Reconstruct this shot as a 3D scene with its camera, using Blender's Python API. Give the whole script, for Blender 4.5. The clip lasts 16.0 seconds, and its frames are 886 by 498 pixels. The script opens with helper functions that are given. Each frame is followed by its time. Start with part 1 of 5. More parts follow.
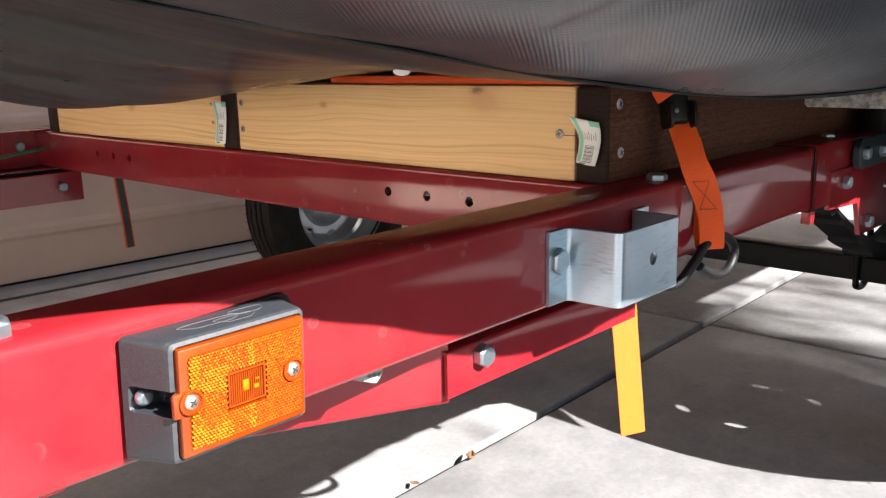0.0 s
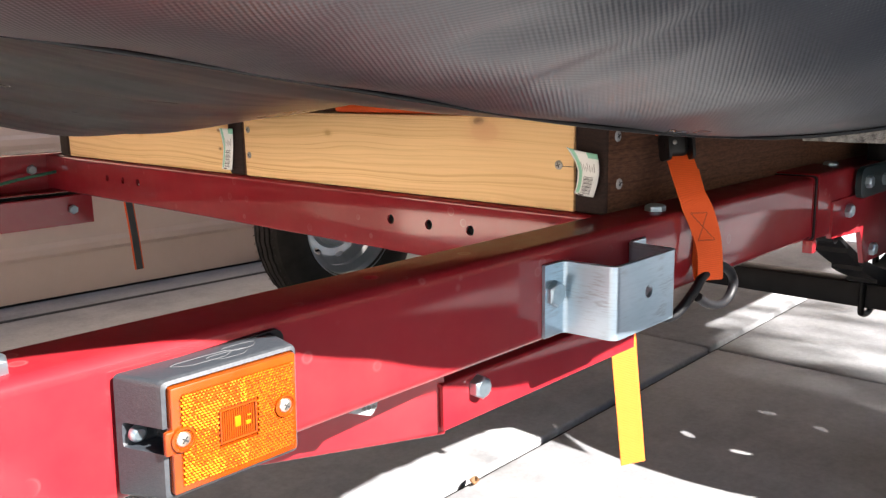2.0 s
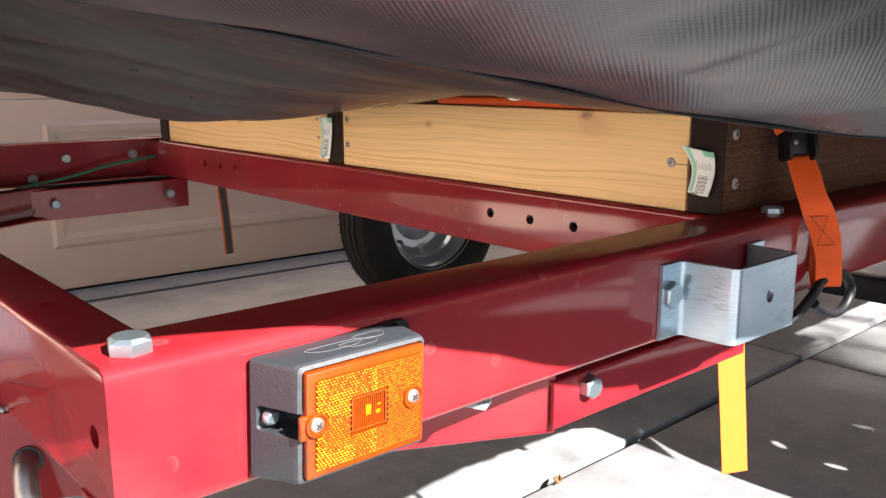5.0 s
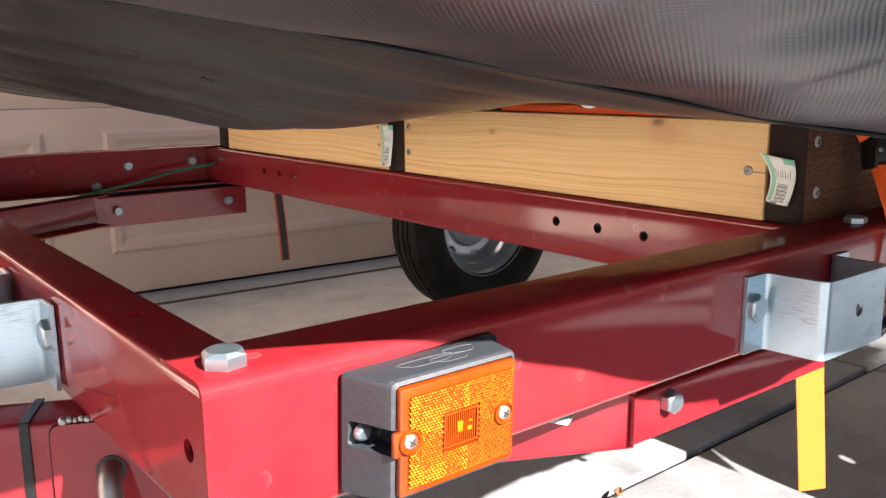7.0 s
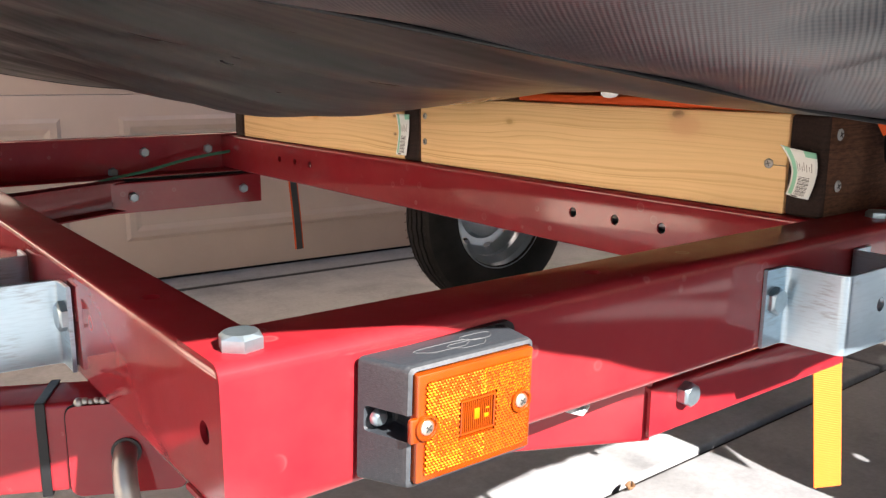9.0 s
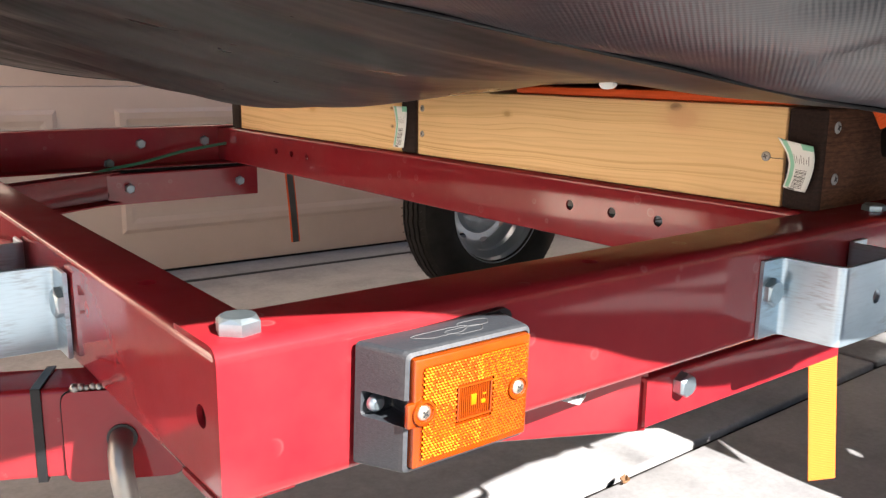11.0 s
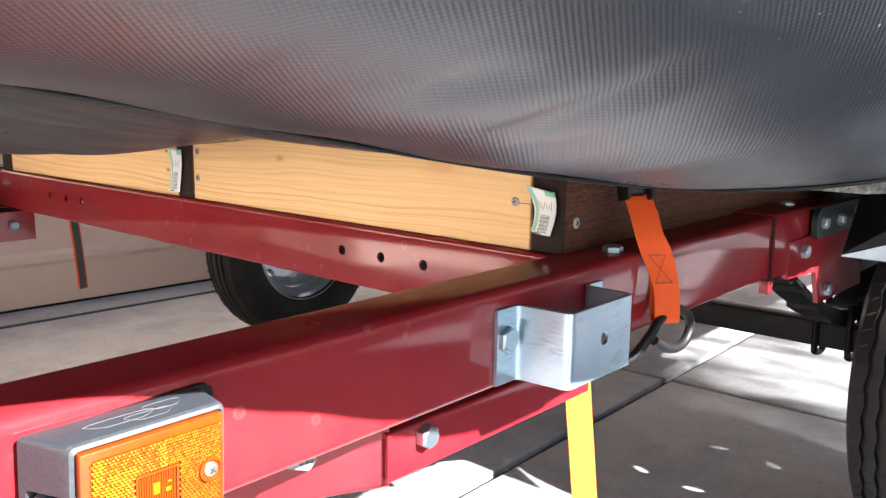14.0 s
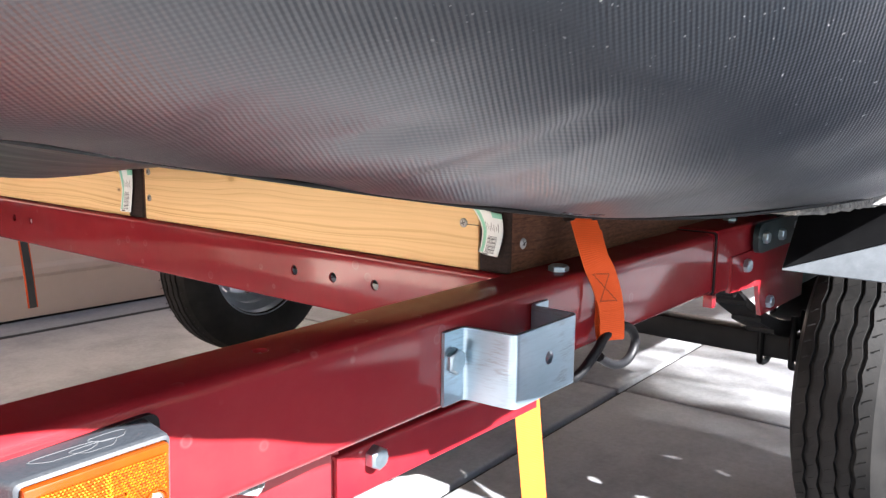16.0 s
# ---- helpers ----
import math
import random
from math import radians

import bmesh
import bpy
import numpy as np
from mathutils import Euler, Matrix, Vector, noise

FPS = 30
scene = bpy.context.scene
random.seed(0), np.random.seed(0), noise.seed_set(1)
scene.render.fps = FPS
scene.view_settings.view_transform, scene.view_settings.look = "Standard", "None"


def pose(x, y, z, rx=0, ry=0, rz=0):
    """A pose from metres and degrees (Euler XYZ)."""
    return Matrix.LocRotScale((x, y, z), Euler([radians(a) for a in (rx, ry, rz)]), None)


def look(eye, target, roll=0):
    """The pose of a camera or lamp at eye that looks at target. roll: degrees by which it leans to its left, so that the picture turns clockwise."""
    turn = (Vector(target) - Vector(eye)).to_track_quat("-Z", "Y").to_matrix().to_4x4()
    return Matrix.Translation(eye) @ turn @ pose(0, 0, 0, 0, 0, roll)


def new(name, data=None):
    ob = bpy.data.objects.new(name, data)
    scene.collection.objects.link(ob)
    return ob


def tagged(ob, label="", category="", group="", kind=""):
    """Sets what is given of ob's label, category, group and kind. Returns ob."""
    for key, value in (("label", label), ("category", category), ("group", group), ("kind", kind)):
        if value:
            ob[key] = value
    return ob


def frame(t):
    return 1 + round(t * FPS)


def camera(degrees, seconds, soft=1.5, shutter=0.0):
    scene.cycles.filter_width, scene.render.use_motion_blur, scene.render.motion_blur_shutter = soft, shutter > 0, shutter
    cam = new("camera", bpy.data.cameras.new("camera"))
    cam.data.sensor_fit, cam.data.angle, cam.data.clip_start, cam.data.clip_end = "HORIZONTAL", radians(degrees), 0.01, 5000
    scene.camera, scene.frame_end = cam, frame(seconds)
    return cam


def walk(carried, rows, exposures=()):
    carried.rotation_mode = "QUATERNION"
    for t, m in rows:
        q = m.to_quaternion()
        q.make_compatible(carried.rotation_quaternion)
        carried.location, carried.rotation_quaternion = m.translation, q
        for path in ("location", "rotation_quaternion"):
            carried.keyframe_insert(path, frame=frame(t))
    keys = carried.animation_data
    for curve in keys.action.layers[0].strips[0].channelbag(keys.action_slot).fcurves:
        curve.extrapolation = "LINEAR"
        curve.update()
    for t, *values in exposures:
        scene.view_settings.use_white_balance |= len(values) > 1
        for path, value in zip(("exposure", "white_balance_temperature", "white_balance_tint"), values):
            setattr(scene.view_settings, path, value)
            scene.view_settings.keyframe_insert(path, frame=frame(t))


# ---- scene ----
cam = camera(55.0, 16.0, 1.35)
PATH = [
    (0, (-0.106, -0.382, 0.643), (1.314, 0.956, 0.205), -1.3),
    (0.5, (-0.102, -0.391, 0.648), (1.325, 0.942, 0.219), -1.0),
    (1, (-0.101, -0.398, 0.65), (1.326, 0.94, 0.231), -1.0),
    (1.5, (-0.104, -0.398, 0.656), (1.313, 0.955, 0.253), -1.2),
    (2, (-0.102, -0.394, 0.655), (1.307, 0.969, 0.26), -1.2),
    (2.5, (-0.105, -0.388, 0.654), (1.293, 0.987, 0.264), -1.1),
    (3, (-0.105, -0.385, 0.661), (1.275, 1.011, 0.279), -1.2),
    (3.5, (-0.106, -0.382, 0.66), (1.252, 1.038, 0.289), -1.1),
    (4, (-0.109, -0.376, 0.655), (1.231, 1.057, 0.27), -0.3),
    (4.5, (-0.114, -0.372, 0.651), (1.204, 1.079, 0.253), 0.1),
    (5, (-0.121, -0.365, 0.653), (1.167, 1.11, 0.247), -0.1),
    (5.2, (-0.125, -0.357, 0.651), (1.152, 1.128, 0.243), -0.3),
    (7.5, (-0.134, -0.342, 0.656), (1.066, 1.209, 0.264), -0.4),
    (8, (-0.134, -0.342, 0.654), (1.058, 1.215, 0.26), -0.3),
    (8.5, (-0.134, -0.339, 0.652), (1.054, 1.22, 0.251), -0.0),
    (10.8, (-0.14, -0.337, 0.647), (1.042, 1.219, 0.221), 0.4),
    (11, (-0.136, -0.338, 0.646), (1.056, 1.213, 0.227), 0.6),
    (11.5, (-0.115, -0.35, 0.654), (1.159, 1.139, 0.257), 1.0),
    (12, (-0.085, -0.368, 0.657), (1.311, 1.013, 0.275), 1.4),
    (12.5, (-0.081, -0.373, 0.663), (1.368, 0.955, 0.295), 1.4),
    (13, (-0.071, -0.381, 0.666), (1.404, 0.922, 0.307), 0.9),
    (13.5, (-0.072, -0.38, 0.666), (1.41, 0.914, 0.311), 0.6),
    (14, (-0.074, -0.377, 0.667), (1.406, 0.92, 0.313), 0.7),
    (14.5, (-0.074, -0.383, 0.671), (1.412, 0.91, 0.32), 0.6),
    (15, (-0.067, -0.391, 0.675), (1.438, 0.879, 0.33), 0.7),
    (15.5, (-0.07, -0.393, 0.676), (1.453, 0.857, 0.335), 1.1),
    (16, (-0.077, -0.392, 0.68), (1.467, 0.835, 0.35), 0.6),
]
walk(cam, [(t, look(eye, target, roll)) for t, eye, target, roll in PATH],
     [(0.0, 2.38, 6450, 10), (2.0, 2.76, 6450, 10), (3.2, 2.77, 6450, 10), (5.0, 2.68, 6450, 10), (11.0, 2.62, 6600, 10), (12.5, 2.74, 6350, 10), (14.0, 3.16, 6150, 10), (16.0, 3.06, 6050, 10)])

# ---- light ----
SUN = Vector((0.08, -0.81, 0.585)).normalized()
world = bpy.data.worlds.new("world")
scene.world = world
world.use_nodes = True
wn = world.node_tree.nodes
sky = wn.new("ShaderNodeTexSky")
sky.sky_type = "NISHITA"
sky.sun_disc = False
sky.sun_elevation = math.asin(SUN.z)
sky.sun_rotation = math.atan2(SUN.x, SUN.y)
world.node_tree.links.new(sky.outputs[0], wn["Background"].inputs[0])
wn["Background"].inputs[1].default_value = 0.036
sun = new("sun", bpy.data.lights.new("sun", "SUN"))
sun.data.energy = 4.8
sun.data.angle = radians(0.5)
sun.data.color = (1.0, 0.95, 0.91)
sun.matrix_world = look((0, -6, 6), Vector((0, -6, 6)) - SUN)


# ---- materials ----
def material(name, base, rough=0.5, metal=0.0, coat=0.0, spec=0.5):
    m = bpy.data.materials.new(name)
    m.use_nodes = True
    b = m.node_tree.nodes["Principled BSDF"]
    b.inputs["Base Color"].default_value = (*base, 1)
    b.inputs["Roughness"].default_value = rough
    b.inputs["Metallic"].default_value = metal
    b.inputs["Coat Weight"].default_value = coat
    b.inputs["Coat Roughness"].default_value = 0.06
    b.inputs["Specular IOR Level"].default_value = spec
    return m, m.node_tree.nodes, m.node_tree.links, b


def coords(nodes, links, scale=(1, 1, 1), kind="Object", turn=(0, 0, 0)):
    tc, mp = nodes.new("ShaderNodeTexCoord"), nodes.new("ShaderNodeMapping")
    mp.inputs["Scale"].default_value = scale
    mp.inputs["Rotation"].default_value = turn
    links.new(tc.outputs[kind], mp.inputs[0])
    return mp.outputs[0]


def noise_tex(nodes, links, vec, scale, detail=4, rough=0.6):
    n = nodes.new("ShaderNodeTexNoise")
    n.inputs["Scale"].default_value = scale
    n.inputs["Detail"].default_value = detail
    n.inputs["Roughness"].default_value = rough
    links.new(vec, n.inputs["Vector"])
    return n.outputs[0]


def ramp(nodes, links, fac, stops):
    r = nodes.new("ShaderNodeValToRGB")
    e = r.color_ramp.elements
    while len(e) < len(stops):
        e.new(0.5)
    for el, (p, c) in zip(e, stops):
        el.position, el.color = p, (*c, 1)
    links.new(fac, r.inputs[0])
    return r.outputs[0]


def mix(nodes, links, fac, a, b, mode="MIX"):
    n = nodes.new("ShaderNodeMix")
    n.data_type, n.blend_type = "RGBA", mode
    for s, v in ((n.inputs[0], fac), (n.inputs[6], a), (n.inputs[7], b)):
        if hasattr(v, "is_output"):
            links.new(v, s)
        else:
            s.default_value = v if not isinstance(v, tuple) else (*v, 1)
    return n.outputs[2]


def bump(nodes, links, bsdf, height, strength, dist=0.001):
    n = nodes.new("ShaderNodeBump")
    n.inputs["Strength"].default_value = strength
    n.inputs["Distance"].default_value = dist
    links.new(height, n.inputs["Height"])
    prev = bsdf.inputs["Normal"].links
    if prev:
        links.new(prev[0].from_socket, n.inputs["Normal"])
    links.new(n.outputs[0], bsdf.inputs["Normal"])


def mat_red():
    m, n, l, b = material("red_paint", (0.36, 0.012, 0.026), 0.6, 0, 1.0, 0.25)
    b.inputs["Coat IOR"].default_value = 1.46
    b.inputs["Coat Roughness"].default_value = 0.09
    v = coords(n, l)
    # coat and specular drop on level faces, which dims their reflections
    geo, level = n.new("ShaderNodeNewGeometry"), n.new("ShaderNodeSeparateXYZ")
    l.new(geo.outputs["Normal"], level.inputs[0])
    l.new(ramp(n, l, level.outputs[2], [(0.6, (1, 1, 1)), (0.95, (0.32, 0.32, 0.32))]), b.inputs["Coat Weight"])
    l.new(ramp(n, l, level.outputs[2], [(0.6, (0.05, 0.05, 0.05)), (0.95, (0.02, 0.02, 0.02))]), b.inputs["Specular IOR Level"])
    big = noise_tex(n, l, v, 9, 5)
    c = ramp(n, l, big, [(0.35, (0.188, 0.0062, 0.0118)), (0.7, (0.220, 0.0082, 0.0148))])
    dust = noise_tex(n, l, v, 160, 3, 0.7)
    speck = ramp(n, l, dust, [(0.68, (0, 0, 0)), (0.78, (1, 1, 1))])
    patch = ramp(n, l, noise_tex(n, l, v, 14, 3), [(0.5, (0, 0, 0)), (0.72, (0.20, 0.20, 0.20))])
    both = mix(n, l, 1.0, speck, patch, "MULTIPLY")
    l.new(mix(n, l, both, c, (0.38, 0.19, 0.17)), b.inputs["Base Color"])
    vo = n.new("ShaderNodeTexVoronoi")
    vo.inputs["Scale"].default_value = 34
    vo.inputs["Randomness"].default_value = 1.0
    l.new(v, vo.inputs["Vector"])
    ring = ramp(n, l, vo.outputs["Distance"], [(0.06, (0.03, 0.03, 0.03)), (0.13, (0.045, 0.045, 0.045)), (0.15, (0.12, 0.12, 0.12)), (0.19, (0, 0, 0)), (1.0, (0, 0, 0))])
    few = ramp(n, l, noise_tex(n, l, v, 17, 1), [(0.46, (0, 0, 0)), (0.56, (1, 1, 1))])
    spots = mix(n, l, 1.0, ring, few, "MULTIPLY")
    base = b.inputs["Base Color"].links[0].from_socket
    l.new(mix(n, l, spots, base, (0.50, 0.35, 0.33)), b.inputs["Base Color"])
    film = ramp(n, l, noise_tex(n, l, v, 5.5, 6, 0.7), [(0.42, (0.01, 0.01, 0.01)), (0.78, (0.09, 0.09, 0.09))])
    base = b.inputs["Base Color"].links[0].from_socket
    l.new(mix(n, l, film, base, (0.40, 0.17, 0.13)), b.inputs["Base Color"])
    chip = ramp(n, l, noise_tex(n, l, v, 110, 2), [(0.775, (0, 0, 0)), (0.80, (0.75, 0.75, 0.75))])
    zone = ramp(n, l, noise_tex(n, l, v, 8, 2), [(0.52, (0, 0, 0)), (0.64, (1, 1, 1))])
    base = b.inputs["Base Color"].links[0].from_socket
    l.new(mix(n, l, mix(n, l, 1.0, chip, zone, "MULTIPLY"), base, (0.07, 0.022, 0.016)), b.inputs["Base Color"])
    r = ramp(n, l, noise_tex(n, l, v, 30, 4), [(0.3, (0.54, 0.54, 0.54)), (0.8, (0.66, 0.66, 0.66))])
    l.new(r, b.inputs["Roughness"])
    bump(n, l, b, noise_tex(n, l, v, 420, 2), 0.10, 0.0006)
    return m


def mat_metal(name, base, rough, brushed=0.0, scale=(30, 30, 900)):
    m, n, l, b = material(name, base, rough, 1.0)
    v = coords(n, l)
    tone = noise_tex(n, l, v, 22, 5)
    l.new(ramp(n, l, tone, [(0.3, tuple(c * 0.78 for c in base)), (0.75, tuple(min(1, c * 1.12) for c in base))]), b.inputs["Base Color"])
    if brushed:
        s = noise_tex(n, l, coords(n, l, scale), 1.0, 3)
        l.new(ramp(n, l, s, [(0.35, (rough * 0.7,) * 3), (0.7, (min(1, rough * 1.5),) * 3)]), b.inputs["Roughness"])
        bump(n, l, b, s, brushed, 0.0006)
    return m


def mat_wood(name, light, dark, grain_axis="y", rough=0.6, knots=()):
    m, n, l, b = material(name, light, rough, spec=0.25)
    ax = lambda a, c: (c, a, c) if grain_axis == "y" else (a, c, c)
    # growth rings: height bent by slow noise, cut into uneven lines
    sep = n.new("ShaderNodeSeparateXYZ")
    l.new(coords(n, l), sep.inputs[0])
    slow = noise_tex(n, l, coords(n, l, ax(1.3, 7)), 1.6, 3, 0.5)

    def math_node(kind, a, c):
        q = n.new("ShaderNodeMath")
        q.operation = kind
        for sock, v in zip(q.inputs, (a, c)):
            if hasattr(v, "is_output"):
                l.new(v, sock)
            else:
                sock.default_value = v
        return q.outputs[0]

    bent = math_node("ADD", math_node("MULTIPLY", sep.outputs[2], 1.0), math_node("MULTIPLY", slow, 0.045))
    uneven = n.new("ShaderNodeTexNoise")
    uneven.noise_dimensions = "1D"
    uneven.inputs["Scale"].default_value = 150
    uneven.inputs["Detail"].default_value = 2.5
    l.new(bent, uneven.inputs["W"])
    c1 = ramp(n, l, uneven.outputs[0], [(0.30, light), (0.48, tuple(x * 0.95 for x in light)), (0.60, dark), (0.64, dark), (0.68, tuple(x * 0.95 for x in light))])
    faint = noise_tex(n, l, coords(n, l, ax(0.9, 6)), 2.2, 3)
    c1 = mix(n, l, ramp(n, l, faint, [(0.36, (0.25, 0.25, 0.25)), (0.62, (0.95, 0.95, 0.95))]), light, c1)
    c2 = ramp(n, l, noise_tex(n, l, coords(n, l, ax(1.2, 3)), 1.5, 3), [(0.3, (0.96, 0.93, 0.89)), (0.7, (1.0, 1.0, 1.0))])
    c3 = mix(n, l, 1.0, c1, c2, "MULTIPLY")
    fine = noise_tex(n, l, coords(n, l, ax(8, 420)), 1.0, 2)
    c4 = mix(n, l, 1.0, c3, ramp(n, l, fine, [(0.3, (0.93, 0.925, 0.92)), (0.7, (1.0, 1.0, 1.0))]), "MULTIPLY")
    for ky, kz, kr, kc in knots:
        d = n.new("ShaderNodeVectorMath")
        d.operation = "DISTANCE"
        sq = n.new("ShaderNodeMapping")
        sq.inputs["Scale"].default_value = (0, 0.55, 1)
        l.new(coords(n, l), sq.inputs[0])
        l.new(sq.outputs[0], d.inputs[0])
        d.inputs[1].default_value = (0, ky * 0.55, kz)
        sp = n.new("ShaderNodeMath")
        sp.operation = "DIVIDE"
        sp.inputs[1].default_value = kr
        l.new(d.outputs["Value"], sp.inputs[0])
        c4 = mix(n, l, ramp(n, l, sp.outputs[0], [(0.0, (0.95,) * 3), (0.40, (0.7,) * 3), (0.55, (0.25,) * 3), (1.0, (0, 0, 0))]), c4, kc)
    l.new(c4, b.inputs["Base Color"])
    if rough > 0.65:
        pits = noise_tex(n, l, coords(n, l, ax(110, 420)), 1.0, 4, 0.7)
        l.new(mix(n, l, 1.0, c4, ramp(n, l, pits, [(0.36, (0.55, 0.53, 0.52)), (0.56, (1.0, 1.0, 1.0)), (0.70, (1.25, 1.22, 1.2))]), "MULTIPLY"), b.inputs["Base Color"])
        bump(n, l, b, pits, 0.6, 0.0012)
    bump(n, l, b, fine, 0.25, 0.0008)
    return m


def mat_plain(name, a, c, scale, rough, bumpy=0.2, bscale=300, metal=0.0, coat=0.0, dist=0.001, spec=0.5):
    m, n, l, b = material(name, a, rough, metal, coat, spec)
    v = coords(n, l)
    l.new(ramp(n, l, noise_tex(n, l, v, scale, 5), [(0.32, a), (0.7, c)]), b.inputs["Base Color"])
    bump(n, l, b, noise_tex(n, l, v, bscale, 3), bumpy, dist)
    return m


def mat_vinyl(name, weave):
    """Black reinforced vinyl; the weave follows the cloth's own metres (UV)."""
    m, n, l, b = material(name, (0.035, 0.035, 0.038), 0.38, 0, 0.28 if weave else 0.10, 0.72 if weave else 0.28)
    b.inputs["Coat Roughness"].default_value = 0.30
    uv = coords(n, l, kind="UV")
    ob = coords(n, l)
    dust = noise_tex(n, l, ob, 5, 5)
    l.new(ramp(n, l, dust, [(0.35, (0.014, 0.0165, 0.020) if weave else (0.0068, 0.0122, 0.0122)), (0.75, (0.027, 0.030, 0.034) if weave else (0.0125, 0.0210, 0.0205))]), b.inputs["Base Color"])
    l.new(ramp(n, l, noise_tex(n, l, ob, 8, 4), [(0.3, (0.26, 0.26, 0.26)), (0.75, (0.38, 0.38, 0.38))]), b.inputs["Roughness"])
    if weave:
        for turn, amount, pitch in ((radians(-48), 0.21, 165), (radians(42), 0.08, 150)):
            mp = n.new("ShaderNodeMapping")
            mp.inputs["Rotation"].default_value = (0, 0, turn)
            l.new(uv, mp.inputs[0])
            w = n.new("ShaderNodeTexWave")
            w.bands_direction = "X"
            w.inputs["Scale"].default_value = pitch
            w.inputs["Distortion"].default_value = 0.5
            w.inputs["Detail Scale"].default_value = 0.3
            l.new(mp.outputs[0], w.inputs["Vector"])
            bump(n, l, b, w.outputs[1], amount, 0.0006)
    bump(n, l, b, noise_tex(n, l, coords(n, l, (7, 3, 3)), 2.2, 3), 0.25, 0.006)
    if not weave:
        fold = noise_tex(n, l, coords(n, l, (1.0, 6, 1), turn=(0, 0, radians(-14))), 1.3, 3, 0.5)
        bump(n, l, b, fold, 0.6, 0.02)
        base0 = b.inputs["Base Color"].links[0].from_socket
        # broad dark bands: the shade of the folds, multiplied into the colour
        fold_shade = ramp(n, l, noise_tex(n, l, coords(n, l, (1.2, 6, 1), turn=(0, 0, radians(-14))), 1.6, 5), [(0.42, (0.30, 0.34, 0.34)), (0.58, (1.0, 1.0, 1.0))])
        l.new(mix(n, l, 1.0, base0, fold_shade, "MULTIPLY"), b.inputs["Base Color"])
    fleck = ramp(n, l, noise_tex(n, l, ob, 430, 1), [(0.735, (0, 0, 0)), (0.765, (0.75, 0.75, 0.75))])
    where = ramp(n, l, noise_tex(n, l, ob, 6, 2), [(0.45, (0, 0, 0)), (0.62, (1, 1, 1))])
    if weave:
        sx = n.new("ShaderNodeSeparateXYZ")
        l.new(uv, sx.inputs[0])
        where = ramp(n, l, sx.outputs[1], [(0.135, (0.02, 0.02, 0.02)), (0.185, (1, 1, 1))])
    base = b.inputs["Base Color"].links[0].from_socket
    l.new(mix(n, l, mix(n, l, 1.0, fleck, where, "MULTIPLY"), base, (0.55, 0.54, 0.52)), b.inputs["Base Color"])
    return m


def mat_concrete():
    m, n, l, b = material("concrete", (0.5, 0.48, 0.45), 0.85)
    v = coords(n, l)
    c = ramp(n, l, noise_tex(n, l, v, 2.3, 8, 0.65), [(0.3, (0.212, 0.212, 0.217)), (0.7, (0.290, 0.290, 0.291))])
    s = ramp(n, l, noise_tex(n, l, v, 90, 4, 0.7), [(0.3, (0.82, 0.82, 0.82)), (0.65, (1, 1, 1))])
    stain = ramp(n, l, noise_tex(n, l, v, 3.1, 4, 0.75), [(0.44, (1, 1, 1)), (0.60, (0.80, 0.80, 0.815)), (0.78, (0.62, 0.62, 0.64))])
    c = mix(n, l, 1.0, c, stain, "MULTIPLY")
    l.new(mix(n, l, 1.0, c, s, "MULTIPLY"), b.inputs["Base Color"])
    bump(n, l, b, noise_tex(n, l, v, 240, 4, 0.7), 0.35, 0.0015)
    bump(n, l, b, noise_tex(n, l, v, 16, 3), 0.2, 0.004)
    return m


def mat_webbing(name, a):
    m, n, l, b = material(name, a, 0.75)
    uv = coords(n, l, kind="UV")
    w = n.new("ShaderNodeTexWave")
    w.bands_direction = "Y"
    w.inputs["Scale"].default_value = 160
    w.inputs["Distortion"].default_value = 0.6
    l.new(uv, w.inputs["Vector"])
    l.new(ramp(n, l, w.outputs[1], [(0.0, tuple(x * 0.86 for x in a)), (0.6, a)]), b.inputs["Base Color"])
    bump(n, l, b, w.outputs[1], 0.5, 0.0006)
    return m


def mat_zinc():
    """Bright zinc plating: nearly a mirror, with short draw marks and pale cloudy blooms."""
    m, n, l, b = material("zinc", (0.5, 0.6, 0.7), 0.32, 0.85)
    tone = ramp(n, l, noise_tex(n, l, coords(n, l), 13, 2, 0.5), [(0.32, (0.34, 0.455, 0.53)), (0.52, (0.40, 0.515, 0.59)), (0.72, (0.47, 0.57, 0.64))])
    streak = noise_tex(n, l, coords(n, l, (70, 70, 620)), 1.0, 2)
    lines = mix(n, l, 1.0, tone, ramp(n, l, streak, [(0.36, (0.62, 0.50, 0.48)), (0.55, (1.0, 1.0, 1.0))]), "MULTIPLY")
    faint = mix(n, l, 1.0, tone, ramp(n, l, streak, [(0.34, (0.93, 0.93, 0.94)), (0.55, (1.0, 1.0, 1.0))]), "MULTIPLY")
    zone = ramp(n, l, noise_tex(n, l, coords(n, l), 34, 1), [(0.46, (0, 0, 0)), (0.60, (0.55, 0.55, 0.55))])
    l.new(mix(n, l, zone, faint, lines), b.inputs["Base Color"])
    return m


